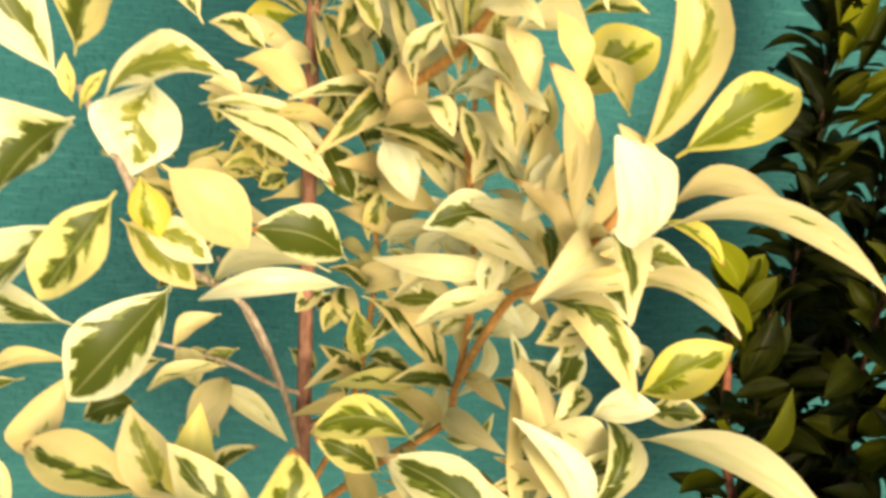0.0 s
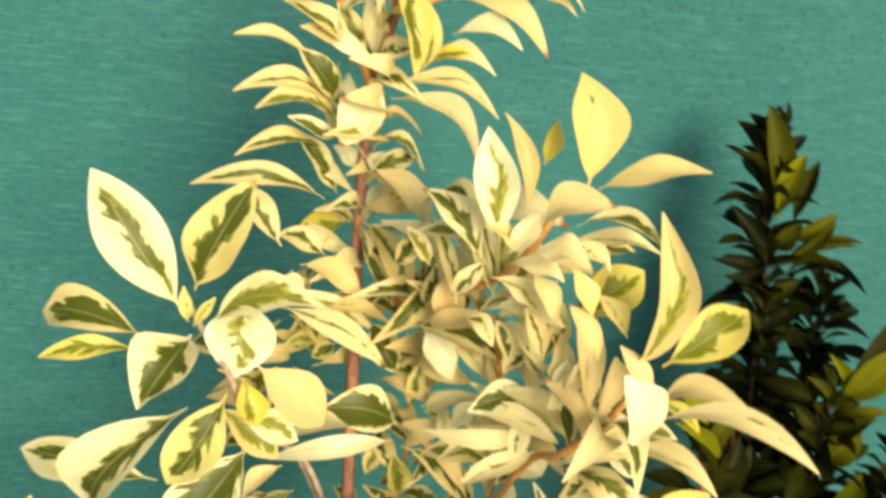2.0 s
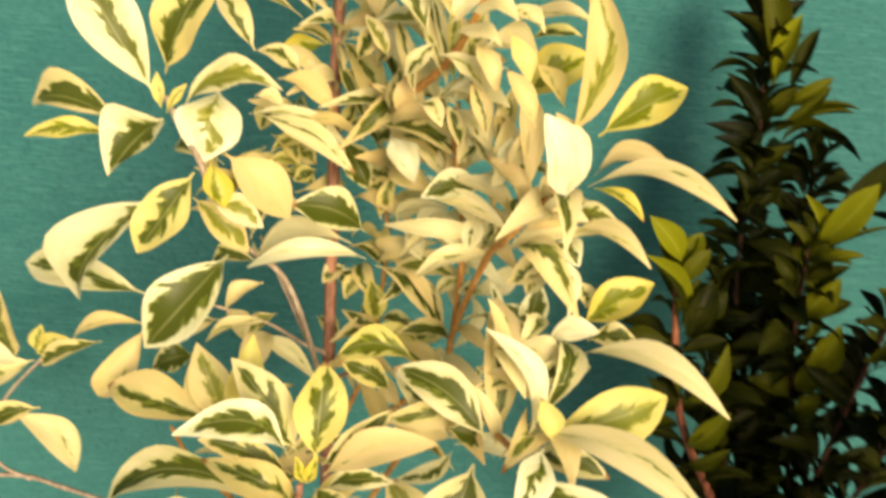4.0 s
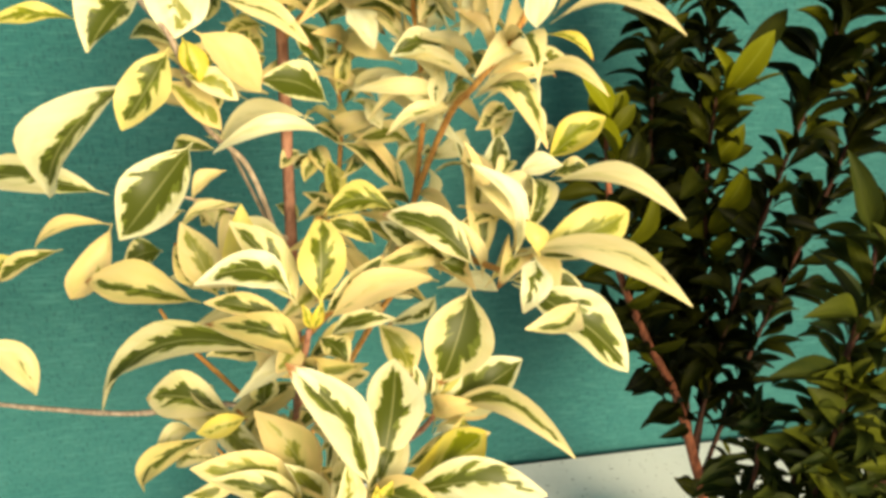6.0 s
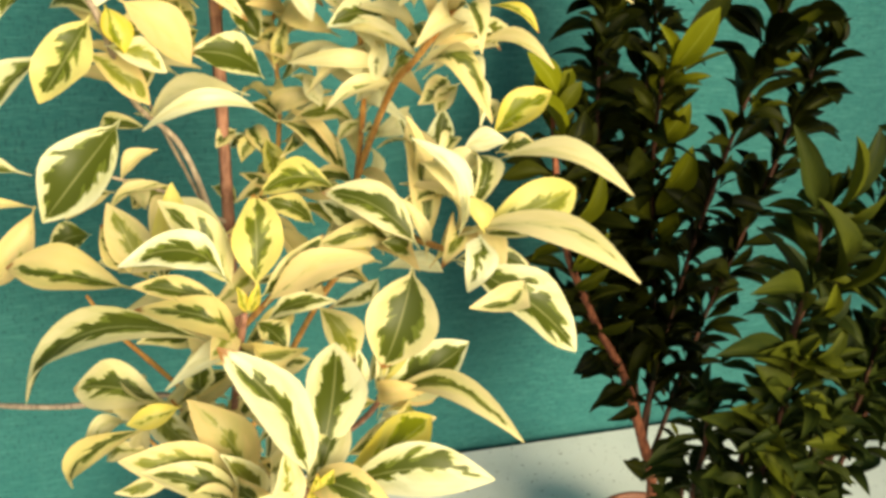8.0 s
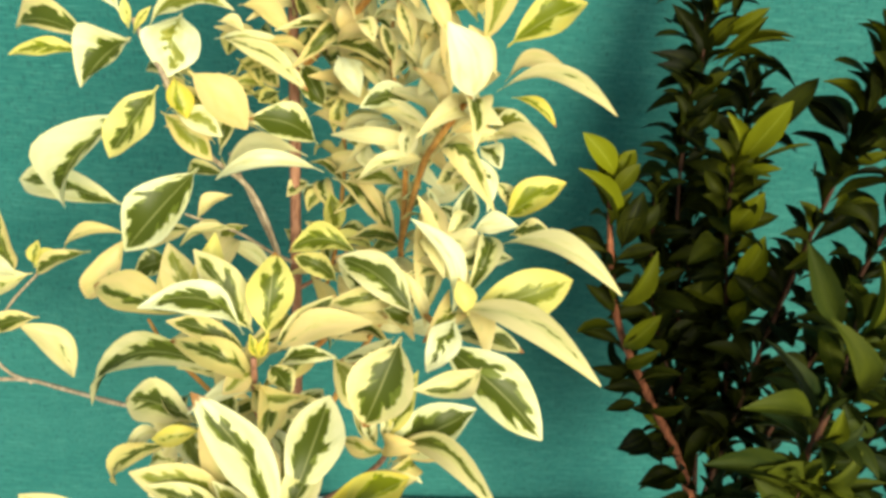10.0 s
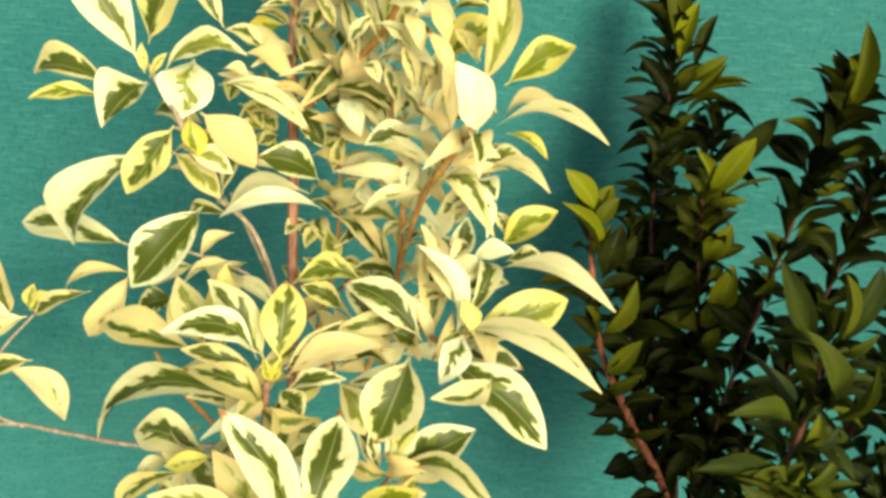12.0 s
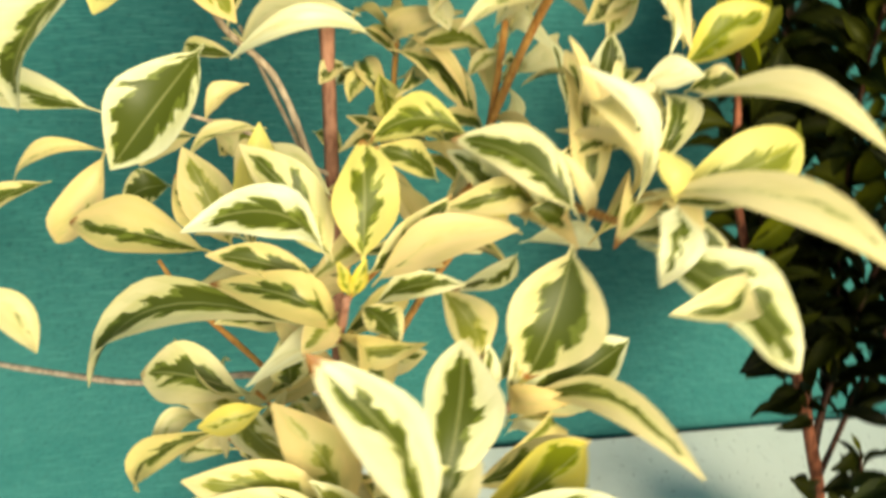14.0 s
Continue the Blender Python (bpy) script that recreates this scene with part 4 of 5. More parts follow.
leaf(-0.177, 1.450, 1.284, -0.246, 1.420, 1.304, 0.018, 0.08, 0, 0.15, 0.14, bend=-0.05)
leaf(-0.146, 1.450, 1.236, -0.187, 1.440, 1.294, 0.033, 0.08, 0, 0.85, 0.1, bend=0.03)
leaf(-0.149, 1.440, 1.235, -0.245, 1.410, 1.256, 0.025, 0.08, 0, 0.25, 0.18, bend=-0.14)
leaf(-0.145, 1.440, 1.220, -0.224, 1.400, 1.241, 0.032, 0.08, 0, 0.5, 0.15, bend=-0.13)
leaf(-0.146, 1.430, 1.210, -0.194, 1.410, 1.233, 0.022, 0.08, 0, 0.6, 0.06, bend=0.13)
leaf(-0.155, 1.440, 1.193, -0.244, 1.410, 1.193, 0.021, 0.08, 0, 0.42, 0.2, bend=-0.10)
leaf(-0.146, 1.450, 1.147, -0.186, 1.440, 1.213, 0.029, 0.08, 0, 0.65, 0.06, bend=0.03)
leaf(-0.158, 1.430, 1.146, -0.284, 1.400, 1.167, 0.027, 0.08, 0, 0.45, 0.14, bend=-0.06)
leaf(-0.124, 1.450, 1.188, -0.088, 1.430, 1.158, 0.037, 0.08, 0, 0.15, 0.06, bend=0.17)
leaf(-0.106, 1.430, 1.128, -0.056, 1.410, 1.167, 0.027, 0.08, 0, 0.3, 0.26, bend=0.10)
leaf(-0.125, 1.450, 1.271, -0.203, 1.430, 1.338, 0.030, 0.08, 0, 0.35, 0.14, bend=-0.03)
leaf(-0.126, 1.450, 1.281, -0.186, 1.430, 1.314, 0.028, 0.08, 0, 0.15, 0.2, bend=-0.02)
leaf(-0.125, 1.450, 1.276, -0.152, 1.440, 1.343, 0.025, 0.08, 0, 0.55, 0.1, bend=0.02)
leaf(-0.114, 1.450, 1.288, -0.123, 1.440, 1.345, 0.028, 0.08, 0, 0.12, 0.06, bend=0.00)
leaf(-0.093, 1.450, 1.285, -0.117, 1.460, 1.326, 0.025, 0.08, 0, 0.7, 0.1, bend=0.02)
leaf(-0.148, 1.460, 1.280, -0.161, 1.450, 1.230, 0.022, 0.08, 0, 0.6, 0.1, bend=0.01)
leaf(-0.121, 1.460, 1.171, -0.151, 1.460, 1.194, 0.026, 0.08, 0, 0.1, 0.04, bend=0.04)
leaf(-0.124, 1.450, 1.112, -0.166, 1.430, 1.135, 0.019, 0.08, 0, 0.4, 0.2, bend=-0.06)
# far left branch
leaf(-0.550, 1.550, 0.650, -0.557, 1.540, 0.758, 0.056, 0.08, 0, 0.55, 0.2, bend=0.01)
leaf(-0.525, 1.550, 0.651, -0.590, 1.530, 0.610, 0.051, 0.08, 0, 0.2, 0.1, bend=-0.04)
leaf(-0.575, 1.560, 0.557, -0.486, 1.555, 0.465, 0.052, 0.08, 0, 0.12, 0.1, bend=0.18)
leaf(-0.524, 1.550, 0.576, -0.605, 1.530, 0.552, 0.041, 0.08, 0, 0.65, 0.2, bend=-0.02)
leaf(-0.522, 1.550, 0.661, -0.481, 1.560, 0.683, 0.036, 0.08, 0, 0.45, 0.6, bend=-0.05)
leaf(-0.521, 1.550, 0.665, -0.516, 1.560, 0.701, 0.023, 0.08, 0, 0.4, 0.6, bend=-0.01)
# leading shoot behind
leaf(-0.156, 1.440, 1.344, -0.249, 1.420, 1.371, 0.034, 0.18, 0, 0.35, 0.1)
leaf(-0.101, 1.420, 1.380, -0.075, 1.380, 1.282, 0.033, 0.08, -15, 0.35, 0.55)
leaf(-0.045, 1.420, 1.356, 0.079, 1.400, 1.348, 0.031, 0.2, 0, 0.15, 0.05)
leaf(-0.004, 1.420, 1.368, 0.139, 1.400, 1.387, 0.035, 0.22, 0, 0.1, 0.1)
leaf(-0.027, 1.430, 1.364, 0.044, 1.430, 1.416, 0.038, 0.12, 0, 0.45, 0.3)
leaf(-0.146, 1.440, 1.348, -0.209, 1.430, 1.405, 0.039, 0.12, 0, 0.35, 0.1)
leaf(-0.081, 1.430, 1.360, -0.069, 1.430, 1.429, 0.037, 0.12, 0, 0.35, 0.15)
leaf(-0.086, 1.430, 1.347, -0.132, 1.420, 1.412, 0.037, 0.12, 0, 0.35, 0.15)
leaf(-0.017, 1.430, 1.377, -0.035, 1.420, 1.437, 0.037, 0.12, 0, 0.35, 0.15)
leaf(-0.160, 1.440, 1.352, -0.188, 1.440, 1.419, 0.028, 0.12, 0, 0.35, 0.15)
# inner crown behind
leaf(-0.213, 1.420, 1.041, -0.101, 1.400, 1.016, 0.025, 0.12, 0, 0.25, 0.05)
leaf(-0.181, 1.460, 1.003, -0.142, 1.460, 0.979, 0.029, 0.1, 0, 0.5, 0.2)
leaf(-0.156, 1.460, 0.998, -0.195, 1.470, 0.952, 0.030, 0.1, 0, 0.4, 0.3)
leaf(-0.202, 1.470, 0.993, -0.230, 1.480, 0.947, 0.027, 0.1, 0, 0.4, 0.3)
leaf(-0.184, 1.480, 0.964, -0.143, 1.480, 0.945, 0.028, 0.1, 0, 0.4, 0.4)
leaf(-0.190, 1.470, 1.053, -0.207, 1.460, 1.015, 0.027, 0.1, 0, 0.5, 0.3)
leaf(-0.051, 1.420, 0.880, -0.085, 1.440, 0.891, 0.024, 0.1, 0, 0.3, 0.3)
leaf(-0.104, 1.450, 0.857, -0.129, 1.430, 0.842, 0.025, 0.1, 0, 0.5, 0.1)
leaf(-0.111, 1.460, 0.830, -0.090, 1.450, 0.850, 0.021, 0.1, 0, 0.6, 0)
leaf(-0.056, 1.420, 0.969, -0.083, 1.430, 0.991, 0.026, 0.1, 0, 0.5, 0.3)
leaf(-0.083, 1.440, 0.855, -0.101, 1.420, 0.826, 0.024, 0.1, 0, 0.4, 0.3)
leaf(-0.137, 1.460, 0.782, -0.108, 1.450, 0.765, 0.026, 0.1, 0, 0.5, 0.2)
leaf(-0.211, 1.440, 0.788, -0.228, 1.420, 0.774, 0.028, 0.1, 0, 0.5, 0.2)
# low side shoot
leaf(-0.360, 1.300, 0.367, -0.469, 1.300, 0.447, 0.065, 0.12, 0, 0.25, 0.1)
leaf(-0.321, 1.250, 0.366, -0.447, 1.220, 0.404, 0.040, 0.16, 0, 0.45, 0.05)
leaf(-0.303, 1.250, 0.356, -0.406, 1.240, 0.405, 0.040, 0.16, 0, 0.65, 0.1)
leaf(-0.318, 1.250, 0.353, -0.391, 1.200, 0.397, 0.048, 0.16, 0, 0.5, 0.05)
# far left branch low
leaf(-0.542, 1.550, 0.643, -0.631, 1.520, 0.682, 0.044, 0.16, 0, 0.1, 0)
leaf(-0.580, 1.550, 0.599, -0.649, 1.530, 0.622, 0.039, 0.14, 0, 0.5, 0.2)
leaf(-0.658, 1.540, 0.575, -0.708, 1.520, 0.600, 0.051, 0.14, 0, 0.6, 0.2)
leaf(-0.613, 1.540, 0.561, -0.683, 1.520, 0.574, 0.050, 0.14, 0, 0.15, 0.1)
leaf(-0.661, 1.550, 0.618, -0.678, 1.550, 0.646, 0.040, 0.1, 0, 0.4, 0.7)
# pale inner leaves
leaf(0.038, 1.280, 0.963, -0.022, 1.260, 1.030, 0.026, 0.12, 0, 0.08, 0.05)
leaf(0.061, 1.240, 0.991, -0.002, 1.240, 1.037, 0.025, 0.16, 10, 0.05, 0.05)
leaf(0.038, 1.280, 0.966, -0.061, 1.270, 0.976, 0.021, 0.22, -20, 0.05, 0.08)
leaf(0.034, 1.280, 0.963, -0.045, 1.270, 0.946, 0.018, 0.18, 15, 0.08, 0.1)
leaf(0.044, 1.260, 0.956, -0.030, 1.240, 0.937, 0.024, 0.14, 0, 0.2, 0.05)
leaf(0.048, 1.190, 0.859, 0.032, 1.170, 0.949, 0.031, 0.08, 15, 0.1, 0.12)
leaf(-0.012, 1.380, 0.791, -0.089, 1.360, 0.806, 0.024, 0.25, 0, 0.25, 0.45)
leaf(-0.053, 1.380, 0.899, 0.001, 1.340, 0.853, 0.018, 0.16, 0, 0.05, 0.15)
leaf(-0.078, 1.380, 0.895, -0.206, 1.360, 0.886, 0.025, 0.28, -10, 0.08, 0.02)
leaf(-0.197, 1.360, 0.802, -0.125, 1.320, 0.773, 0.024, 0.14, 0, 0.15, 0.05)
leaf(-0.183, 1.360, 0.821, -0.248, 1.340, 0.805, 0.022, 0.14, 10, 0.2, 0.1)
leaf(-0.096, 1.400, 0.959, -0.024, 1.360, 0.945, 0.019, 0.18, 0, 0.05, 0.14)
leaf(-0.205, 1.300, 1.000, -0.153, 1.280, 0.991, 0.023, 0.14, 0, 0.06, 0.08)

# inner crown


def sprig(start, bend, end, count, length, yellow=(0.02, 0.15)):
    """A thin twig with leaves crowding its outer half."""
    twig = stem("twig", [start, bend, end], 0.0032, 0.0018, BARK_TWIG)
    tuft(twig, Vector(bend).lerp(Vector(end), 0.75), Vector(end) - Vector(bend), count, length, 1.0, yellow, 0.07)


sprig((-0.13, 1.32, 0.50), (-0.17, 1.26, 0.57), (-0.195, 1.22, 0.635), 7, 0.082, (0.0, 0.25))
sprig((-0.11, 1.20, 0.48), (-0.18, 1.20, 0.55), (-0.230, 1.21, 0.610), 6, 0.075)
sprig((-0.085, 1.18, 0.48), (-0.11, 1.16, 0.54), (-0.120, 1.15, 0.605), 6, 0.080, (0.0, 0.3))
for height, side, count in [(1.09, -0.122, 5), (1.15, -0.121, 5), (1.21, -0.117, 6), (1.27, -0.110, 6), (1.33, -0.098, 6), (1.39, -0.085, 6), (1.45, -0.077, 6)]:
    tuft(None, (side, 1.44, height), (0.1, -0.1, 1), count, 0.062, 1.0, (0.03, 0.16))
tuft(None, (-0.150, 1.44, 1.35), (-0.2, -0.1, 1), 6, 0.060, 1.0, (0.03, 0.16))
tuft(right, (0.06, 1.19, 1.01), (0.3, -0.3, 1), 7, 0.068, 1.0, (0.0, 0.2))
tuft(middle, (-0.128, 1.17, 0.71), (0, -0.2, 1), 7, 0.086, 1.0, (0.0, 0.3))
tuft(middle, (-0.135, 1.28, 0.56), (0, -0.3, 1), 6, 0.081)
tuft(inner, (-0.058, 1.43, 0.96), (0, 0, 1), 6, 0.060, 1.0, (0.05, 0.3))
tuft(inner, (-0.056, 1.43, 0.90), (0, 0, 1), 4, 0.055, 1.0, (0.05, 0.3))
tuft(right, (0.042, 1.29, 0.96), (0.1, -0.1, 1), 6, 0.066, 1.0, (0.0, 0.2))
tuft(right, (0.00, 1.33, 1.02), (0, 0.1, 1), 7, 0.070, 1.0, (0.0, 0.25))
tuft(right, (0.03, 1.35, 0.89), (0.1, -0.1, 1), 6, 0.066, 1.0)
tuft(right, (0.08, 1.26, 0.99), (0.3, 0.1, 1), 6, 0.064, 1.0)
tuft(top_right, (-0.05, 1.37, 1.08), (0.4, -0.3, 0.6), 7, 0.066)
tuft(top_right, (-0.01, 1.30, 1.14), (0.2, 0, 1), 7, 0.070)
tuft(left, (-0.225, 1.36, 0.98), (-0.2, 0.1, 1), 6, 0.060, 1.0, (0.05, 0.3))
tuft(left, (-0.21, 1.41, 0.90), (-0.3, -0.1, 1), 4, 0.055, 1.0)
tuft(left_thin, (-0.17, 1.46, 0.99), (-0.1, 0.1, 1), 6, 0.060, 1.0, (0.08, 0.35), 0.14)
tuft(near_right, (0.02, 1.19, 0.80), (0.1, -0.3, 1), 6, 0.066, 1.0, (0.0, 0.2))
tuft(near_right, (0.06, 1.17, 0.88), (0.1, -0.1, 1), 5, 0.062, 1.0, (0.0, 0.2))
tuft(near_right, (0.07, 1.14, 0.83), (0.5, -0.1, 0.8), 5, 0.066, 1.0, (0.0, 0.2))
tuft(middle, (-0.20, 1.30, 0.74), (-0.3, -0.1, 1), 6, 0.066, 1.0, (0.05, 0.25))
tuft(middle, (-0.16, 1.24, 0.70), (0, -0.1, 1), 6, 0.070, 1.0, (0.05, 0.25))
tuft(middle, (-0.05, 1.22, 0.76), (0.2, -0.1, 1), 5, 0.064, 1.0, (0.05, 0.25))
tuft(low_right, (0.018, 1.185, 0.62), (0, -0.2, 1), 6, 0.069, 1.0, (0.0, 0.3))
tuft(lowest, (-0.085, 1.02, 0.66), (0, -0.2, 1), 6, 0.086, 1.0, (0.0, 0.3))
tuft(lowest, (-0.085, 1.09, 0.57), (0, -0.2, 1), 6, 0.081, 1.0, (0.0, 0.3))
tuft(inner, (-0.062, 1.42, 1.02), (0.1, 0, 1), 7, 0.070, 1.0, (0.06, 0.25), 0.10)
tuft(inner, (-0.056, 1.42, 0.84), (0.1, 0, 1), 7, 0.066, 1.0, (0.06, 0.25), 0.12)
tuft(inner, (-0.075, 1.43, 0.74), (0.2, 0, 1), 6, 0.066, 1.0, (0.06, 0.25), 0.10)
tuft(right, (0.021, 1.36, 0.80), (0.1, -0.3, 1), 7, 0.066, 1.0, (0.06, 0.25), 0.12)
tuft(right, (-0.02, 1.395, 0.71), (0.5, -0.2, 1), 6, 0.064, 1.0, (0.06, 0.25), 0.10)
tuft(top_right, (-0.07, 1.40, 1.055), (0.4, -0.5, 0.6), 7, 0.064, 1.0, (0.06, 0.25), 0.08)

# ---- the green shrubs ----
KINDS = []
for k in range(16):
    KINDS.append(mesh_of("leaf", blade(1.0, random.uniform(0.38, 0.48), random.uniform(0.06, 0.24), random.uniform(0.15, 0.8), random.uniform(0.04, 0.16), random.uniform(-0.14, 0.10), random.uniform(1.1, 1.7), 9, random.uniform(-0.6, 0.6), random.uniform(-0.08, 0.08), random.uniform(0, 6.28)), GREEN))


def green_leaf(root, base, tip, facing, young, twist=0.0, wide=1.0, fresh=0.0):
    ob = new("leaf", random.choice(KINDS))
    ob.parent = root
    size = (tip - base).length
    ob.matrix_basis = Matrix.Translation(-root.location) @ aim(base, tip, facing, twist) @ Matrix.Diagonal((size, size * wide, size, 1))
    ob.color = (young, fresh, 0, 1)


def wild():
    return Vector((random.uniform(-1, 1), random.uniform(-1, 1), random.uniform(-1, 1)))


def shoot(root, points, r0, r1, count, length, skip=0.15, young_top=0.35, young=0.0, lean=0.8, fresh=0.0, bark=BARK_DARK, joined=False):
    """A stem set with leaves in a spiral: spreading below, upright and paler at the tip. joined: too dense to tell leaf from leaf."""
    part("stem", tube([Vector(p) - root.location for p in points], r0, r1, 7, 5), bark, root)
    line = bezier_like(points, 12)
    mass = bmesh.new() if joined else None
    turn = random.uniform(0, 6.28)
    for k in range(count):
        s = min(random.uniform(0.93, 1.0), skip + (1 - skip) * (k + random.uniform(-0.6, 0.6)) / (count - 1))
        f = max(0.0, s) * (len(line) - 1)
        i = min(int(f), len(line) - 2)
        at = line[i].lerp(line[i + 1], f - i)
        axis = (line[i + 1] - line[i]).normalized()
        turn += 2.4 + random.uniform(-0.7, 0.7)
        x = axis.orthogonal().normalized()
        out = Matrix.Rotation(turn, 3, axis) @ x
        rise = lean + 1.4 * max(0.0, s - 0.82) / 0.18 + random.uniform(-0.55, 0.55)
        way = (out + axis * rise + 0.45 * wild()).normalized()
        size = length * random.uniform(0.7, 1.3) * (1 - 0.42 * max(0.0, s - 0.78) / 0.22)
        # Paler towards the tip; the random part colours some leaves as if lit.
        pale = young + max(0.0, (s - 0.72) / 0.28) ** 1.5 * young_top + (random.uniform(0.15, 0.45) if random.random() < 0.09 else random.uniform(0, 0.04))
        base = at + out * 0.002
        facing, twist = axis + 0.35 * TOWARDS + 0.6 * wild(), random.uniform(-40, 40)
        wide = random.uniform(0.62, 0.85) if fresh else random.uniform(0.72, 1.0)
        if joined:
            first = len(mass.verts)
            mass.from_mesh(random.choice(KINDS))
            mass.verts.ensure_lookup_table()
            bmesh.ops.transform(mass, matrix=Matrix.Translation(-root.location) @ aim(base, base + way * size, facing, twist) @ Matrix.Diagonal((size, size * wide, size, 1)), verts=mass.verts[first:])
        else:
            green_leaf(root, base, base + way * size, facing, min(1.0, pale), twist, wide, fresh)
    if joined:
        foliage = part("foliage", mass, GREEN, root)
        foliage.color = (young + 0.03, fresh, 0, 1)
        tagged(foliage, kind="stuff")


dark_shrub = thing("green_shrub", (0.575, 1.415, 0.10), "dark glossy green shrub with crowded leaves and reddish stems", "plant", "green shrubs by the cloth")
bushy_shrub = thing("green_shrub", (0.62, 1.19, 0.11), "bushy mid-green shrub with fresh leaves crowding the stem tips", "plant", "green shrubs by the cloth")
V = Vector


def sprout(root, bx, by, bz, tx, ty, tz, wide, young):
    """One leaf of a green shrub, turned to the open side."""
    own = random.Random(round(1e4 * (bx + 3 * by + 7 * bz + 11 * tx + 13 * tz)))
    green_leaf(root, V((bx, by, bz)), V((tx, ty, tz)), TOWARDS, young, own.uniform(-40, 40), wide, 1.0 if root == bushy_shrub else 0.0)


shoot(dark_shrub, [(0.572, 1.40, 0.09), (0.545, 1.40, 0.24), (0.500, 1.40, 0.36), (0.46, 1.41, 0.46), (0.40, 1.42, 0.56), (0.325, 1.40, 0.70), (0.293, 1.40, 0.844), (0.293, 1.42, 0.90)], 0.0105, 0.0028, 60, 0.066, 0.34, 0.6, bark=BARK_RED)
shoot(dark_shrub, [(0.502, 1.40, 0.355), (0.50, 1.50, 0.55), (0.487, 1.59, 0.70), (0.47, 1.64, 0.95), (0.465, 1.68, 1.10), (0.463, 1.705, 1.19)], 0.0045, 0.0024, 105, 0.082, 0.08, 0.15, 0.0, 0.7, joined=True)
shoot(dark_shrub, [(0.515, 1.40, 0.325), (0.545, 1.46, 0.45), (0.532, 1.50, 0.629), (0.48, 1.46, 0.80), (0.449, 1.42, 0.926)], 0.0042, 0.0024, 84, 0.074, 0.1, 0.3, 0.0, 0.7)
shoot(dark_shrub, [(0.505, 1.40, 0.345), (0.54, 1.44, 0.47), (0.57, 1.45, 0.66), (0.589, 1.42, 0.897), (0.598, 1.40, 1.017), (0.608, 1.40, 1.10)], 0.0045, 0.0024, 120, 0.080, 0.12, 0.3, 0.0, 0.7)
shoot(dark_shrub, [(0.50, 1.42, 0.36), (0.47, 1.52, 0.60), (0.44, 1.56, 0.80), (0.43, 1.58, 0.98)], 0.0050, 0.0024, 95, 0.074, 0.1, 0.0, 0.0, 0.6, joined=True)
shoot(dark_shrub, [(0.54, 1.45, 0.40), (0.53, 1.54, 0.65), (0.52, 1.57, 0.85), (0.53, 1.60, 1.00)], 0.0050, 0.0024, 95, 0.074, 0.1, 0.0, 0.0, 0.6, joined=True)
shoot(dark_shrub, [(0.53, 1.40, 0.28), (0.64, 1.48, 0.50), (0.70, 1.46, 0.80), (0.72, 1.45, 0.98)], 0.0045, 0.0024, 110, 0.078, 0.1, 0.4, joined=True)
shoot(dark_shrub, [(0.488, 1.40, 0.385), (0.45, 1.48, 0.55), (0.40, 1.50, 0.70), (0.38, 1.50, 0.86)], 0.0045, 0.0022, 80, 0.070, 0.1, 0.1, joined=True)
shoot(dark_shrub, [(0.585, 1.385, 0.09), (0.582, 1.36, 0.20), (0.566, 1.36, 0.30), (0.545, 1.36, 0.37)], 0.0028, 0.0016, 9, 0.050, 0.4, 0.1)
for b, t, y, w in [
    ((0.510, 1.395, 0.290), (0.468, 1.37, 0.318), 0.0, 0.9),
    ((0.535, 1.395, 0.265), (0.572, 1.36, 0.285), 0.05, 0.9),
    ((0.540, 1.395, 0.225), (0.570, 1.36, 0.236), 0.0, 1.0),
    ((0.485, 1.40, 0.400), (0.425, 1.37, 0.410), 0.0, 0.8),
    ((0.480, 1.40, 0.420), (0.418, 1.38, 0.450), 0.0, 0.8),
]:
    green_leaf(dark_shrub, V(b), V(t), TOWARDS, y, random.uniform(-10, 10), w)

shoot(bushy_shrub, [(0.62, 1.19, 0.10), (0.46, 1.12, 0.45), (0.444, 1.08, 0.70), (0.47, 1.10, 0.79), (0.488, 1.13, 0.87)], 0.0060, 0.0026, 80, 0.060, 0.3, 0.22, 0.02, 0.35, 1.0)
shoot(bushy_shrub, [(0.62, 1.19, 0.10), (0.45, 1.08, 0.45), (0.43, 1.05, 0.62), (0.428, 1.05, 0.715)], 0.0055, 0.0024, 68, 0.058, 0.3, 0.22, 0.02, 0.35, 1.0)
shoot(bushy_shrub, [(0.62, 1.19, 0.10), (0.43, 1.14, 0.40), (0.40, 1.12, 0.55), (0.385, 1.11, 0.63)], 0.0050, 0.0022, 60, 0.056, 0.3, 0.22, 0.02, 0.35, 1.0, joined=True)
shoot(bushy_shrub, [(0.62, 1.19, 0.10), (0.49, 1.08, 0.40), (0.485, 1.05, 0.56), (0.49, 1.05, 0.64)], 0.0050, 0.0022, 64, 0.056, 0.3, 0.22, 0.02, 0.35, 1.0, joined=True)
shoot(bushy_shrub, [(0.62, 1.19, 0.10), (0.56, 1.12, 0.42), (0.585, 1.10, 0.58), (0.589, 1.10, 0.66)], 0.0050, 0.0022, 64, 0.056, 0.3, 0.22, 0.02, 0.35, 1.0, joined=True)
shoot(bushy_shrub, [(0.62, 1.19, 0.10), (0.58, 1.20, 0.55), (0.61, 1.18, 0.78), (0.62, 1.17, 0.93)], 0.0055, 0.0024, 76, 0.060, 0.3, 0.22, 0.02, 0.7, 1.0)

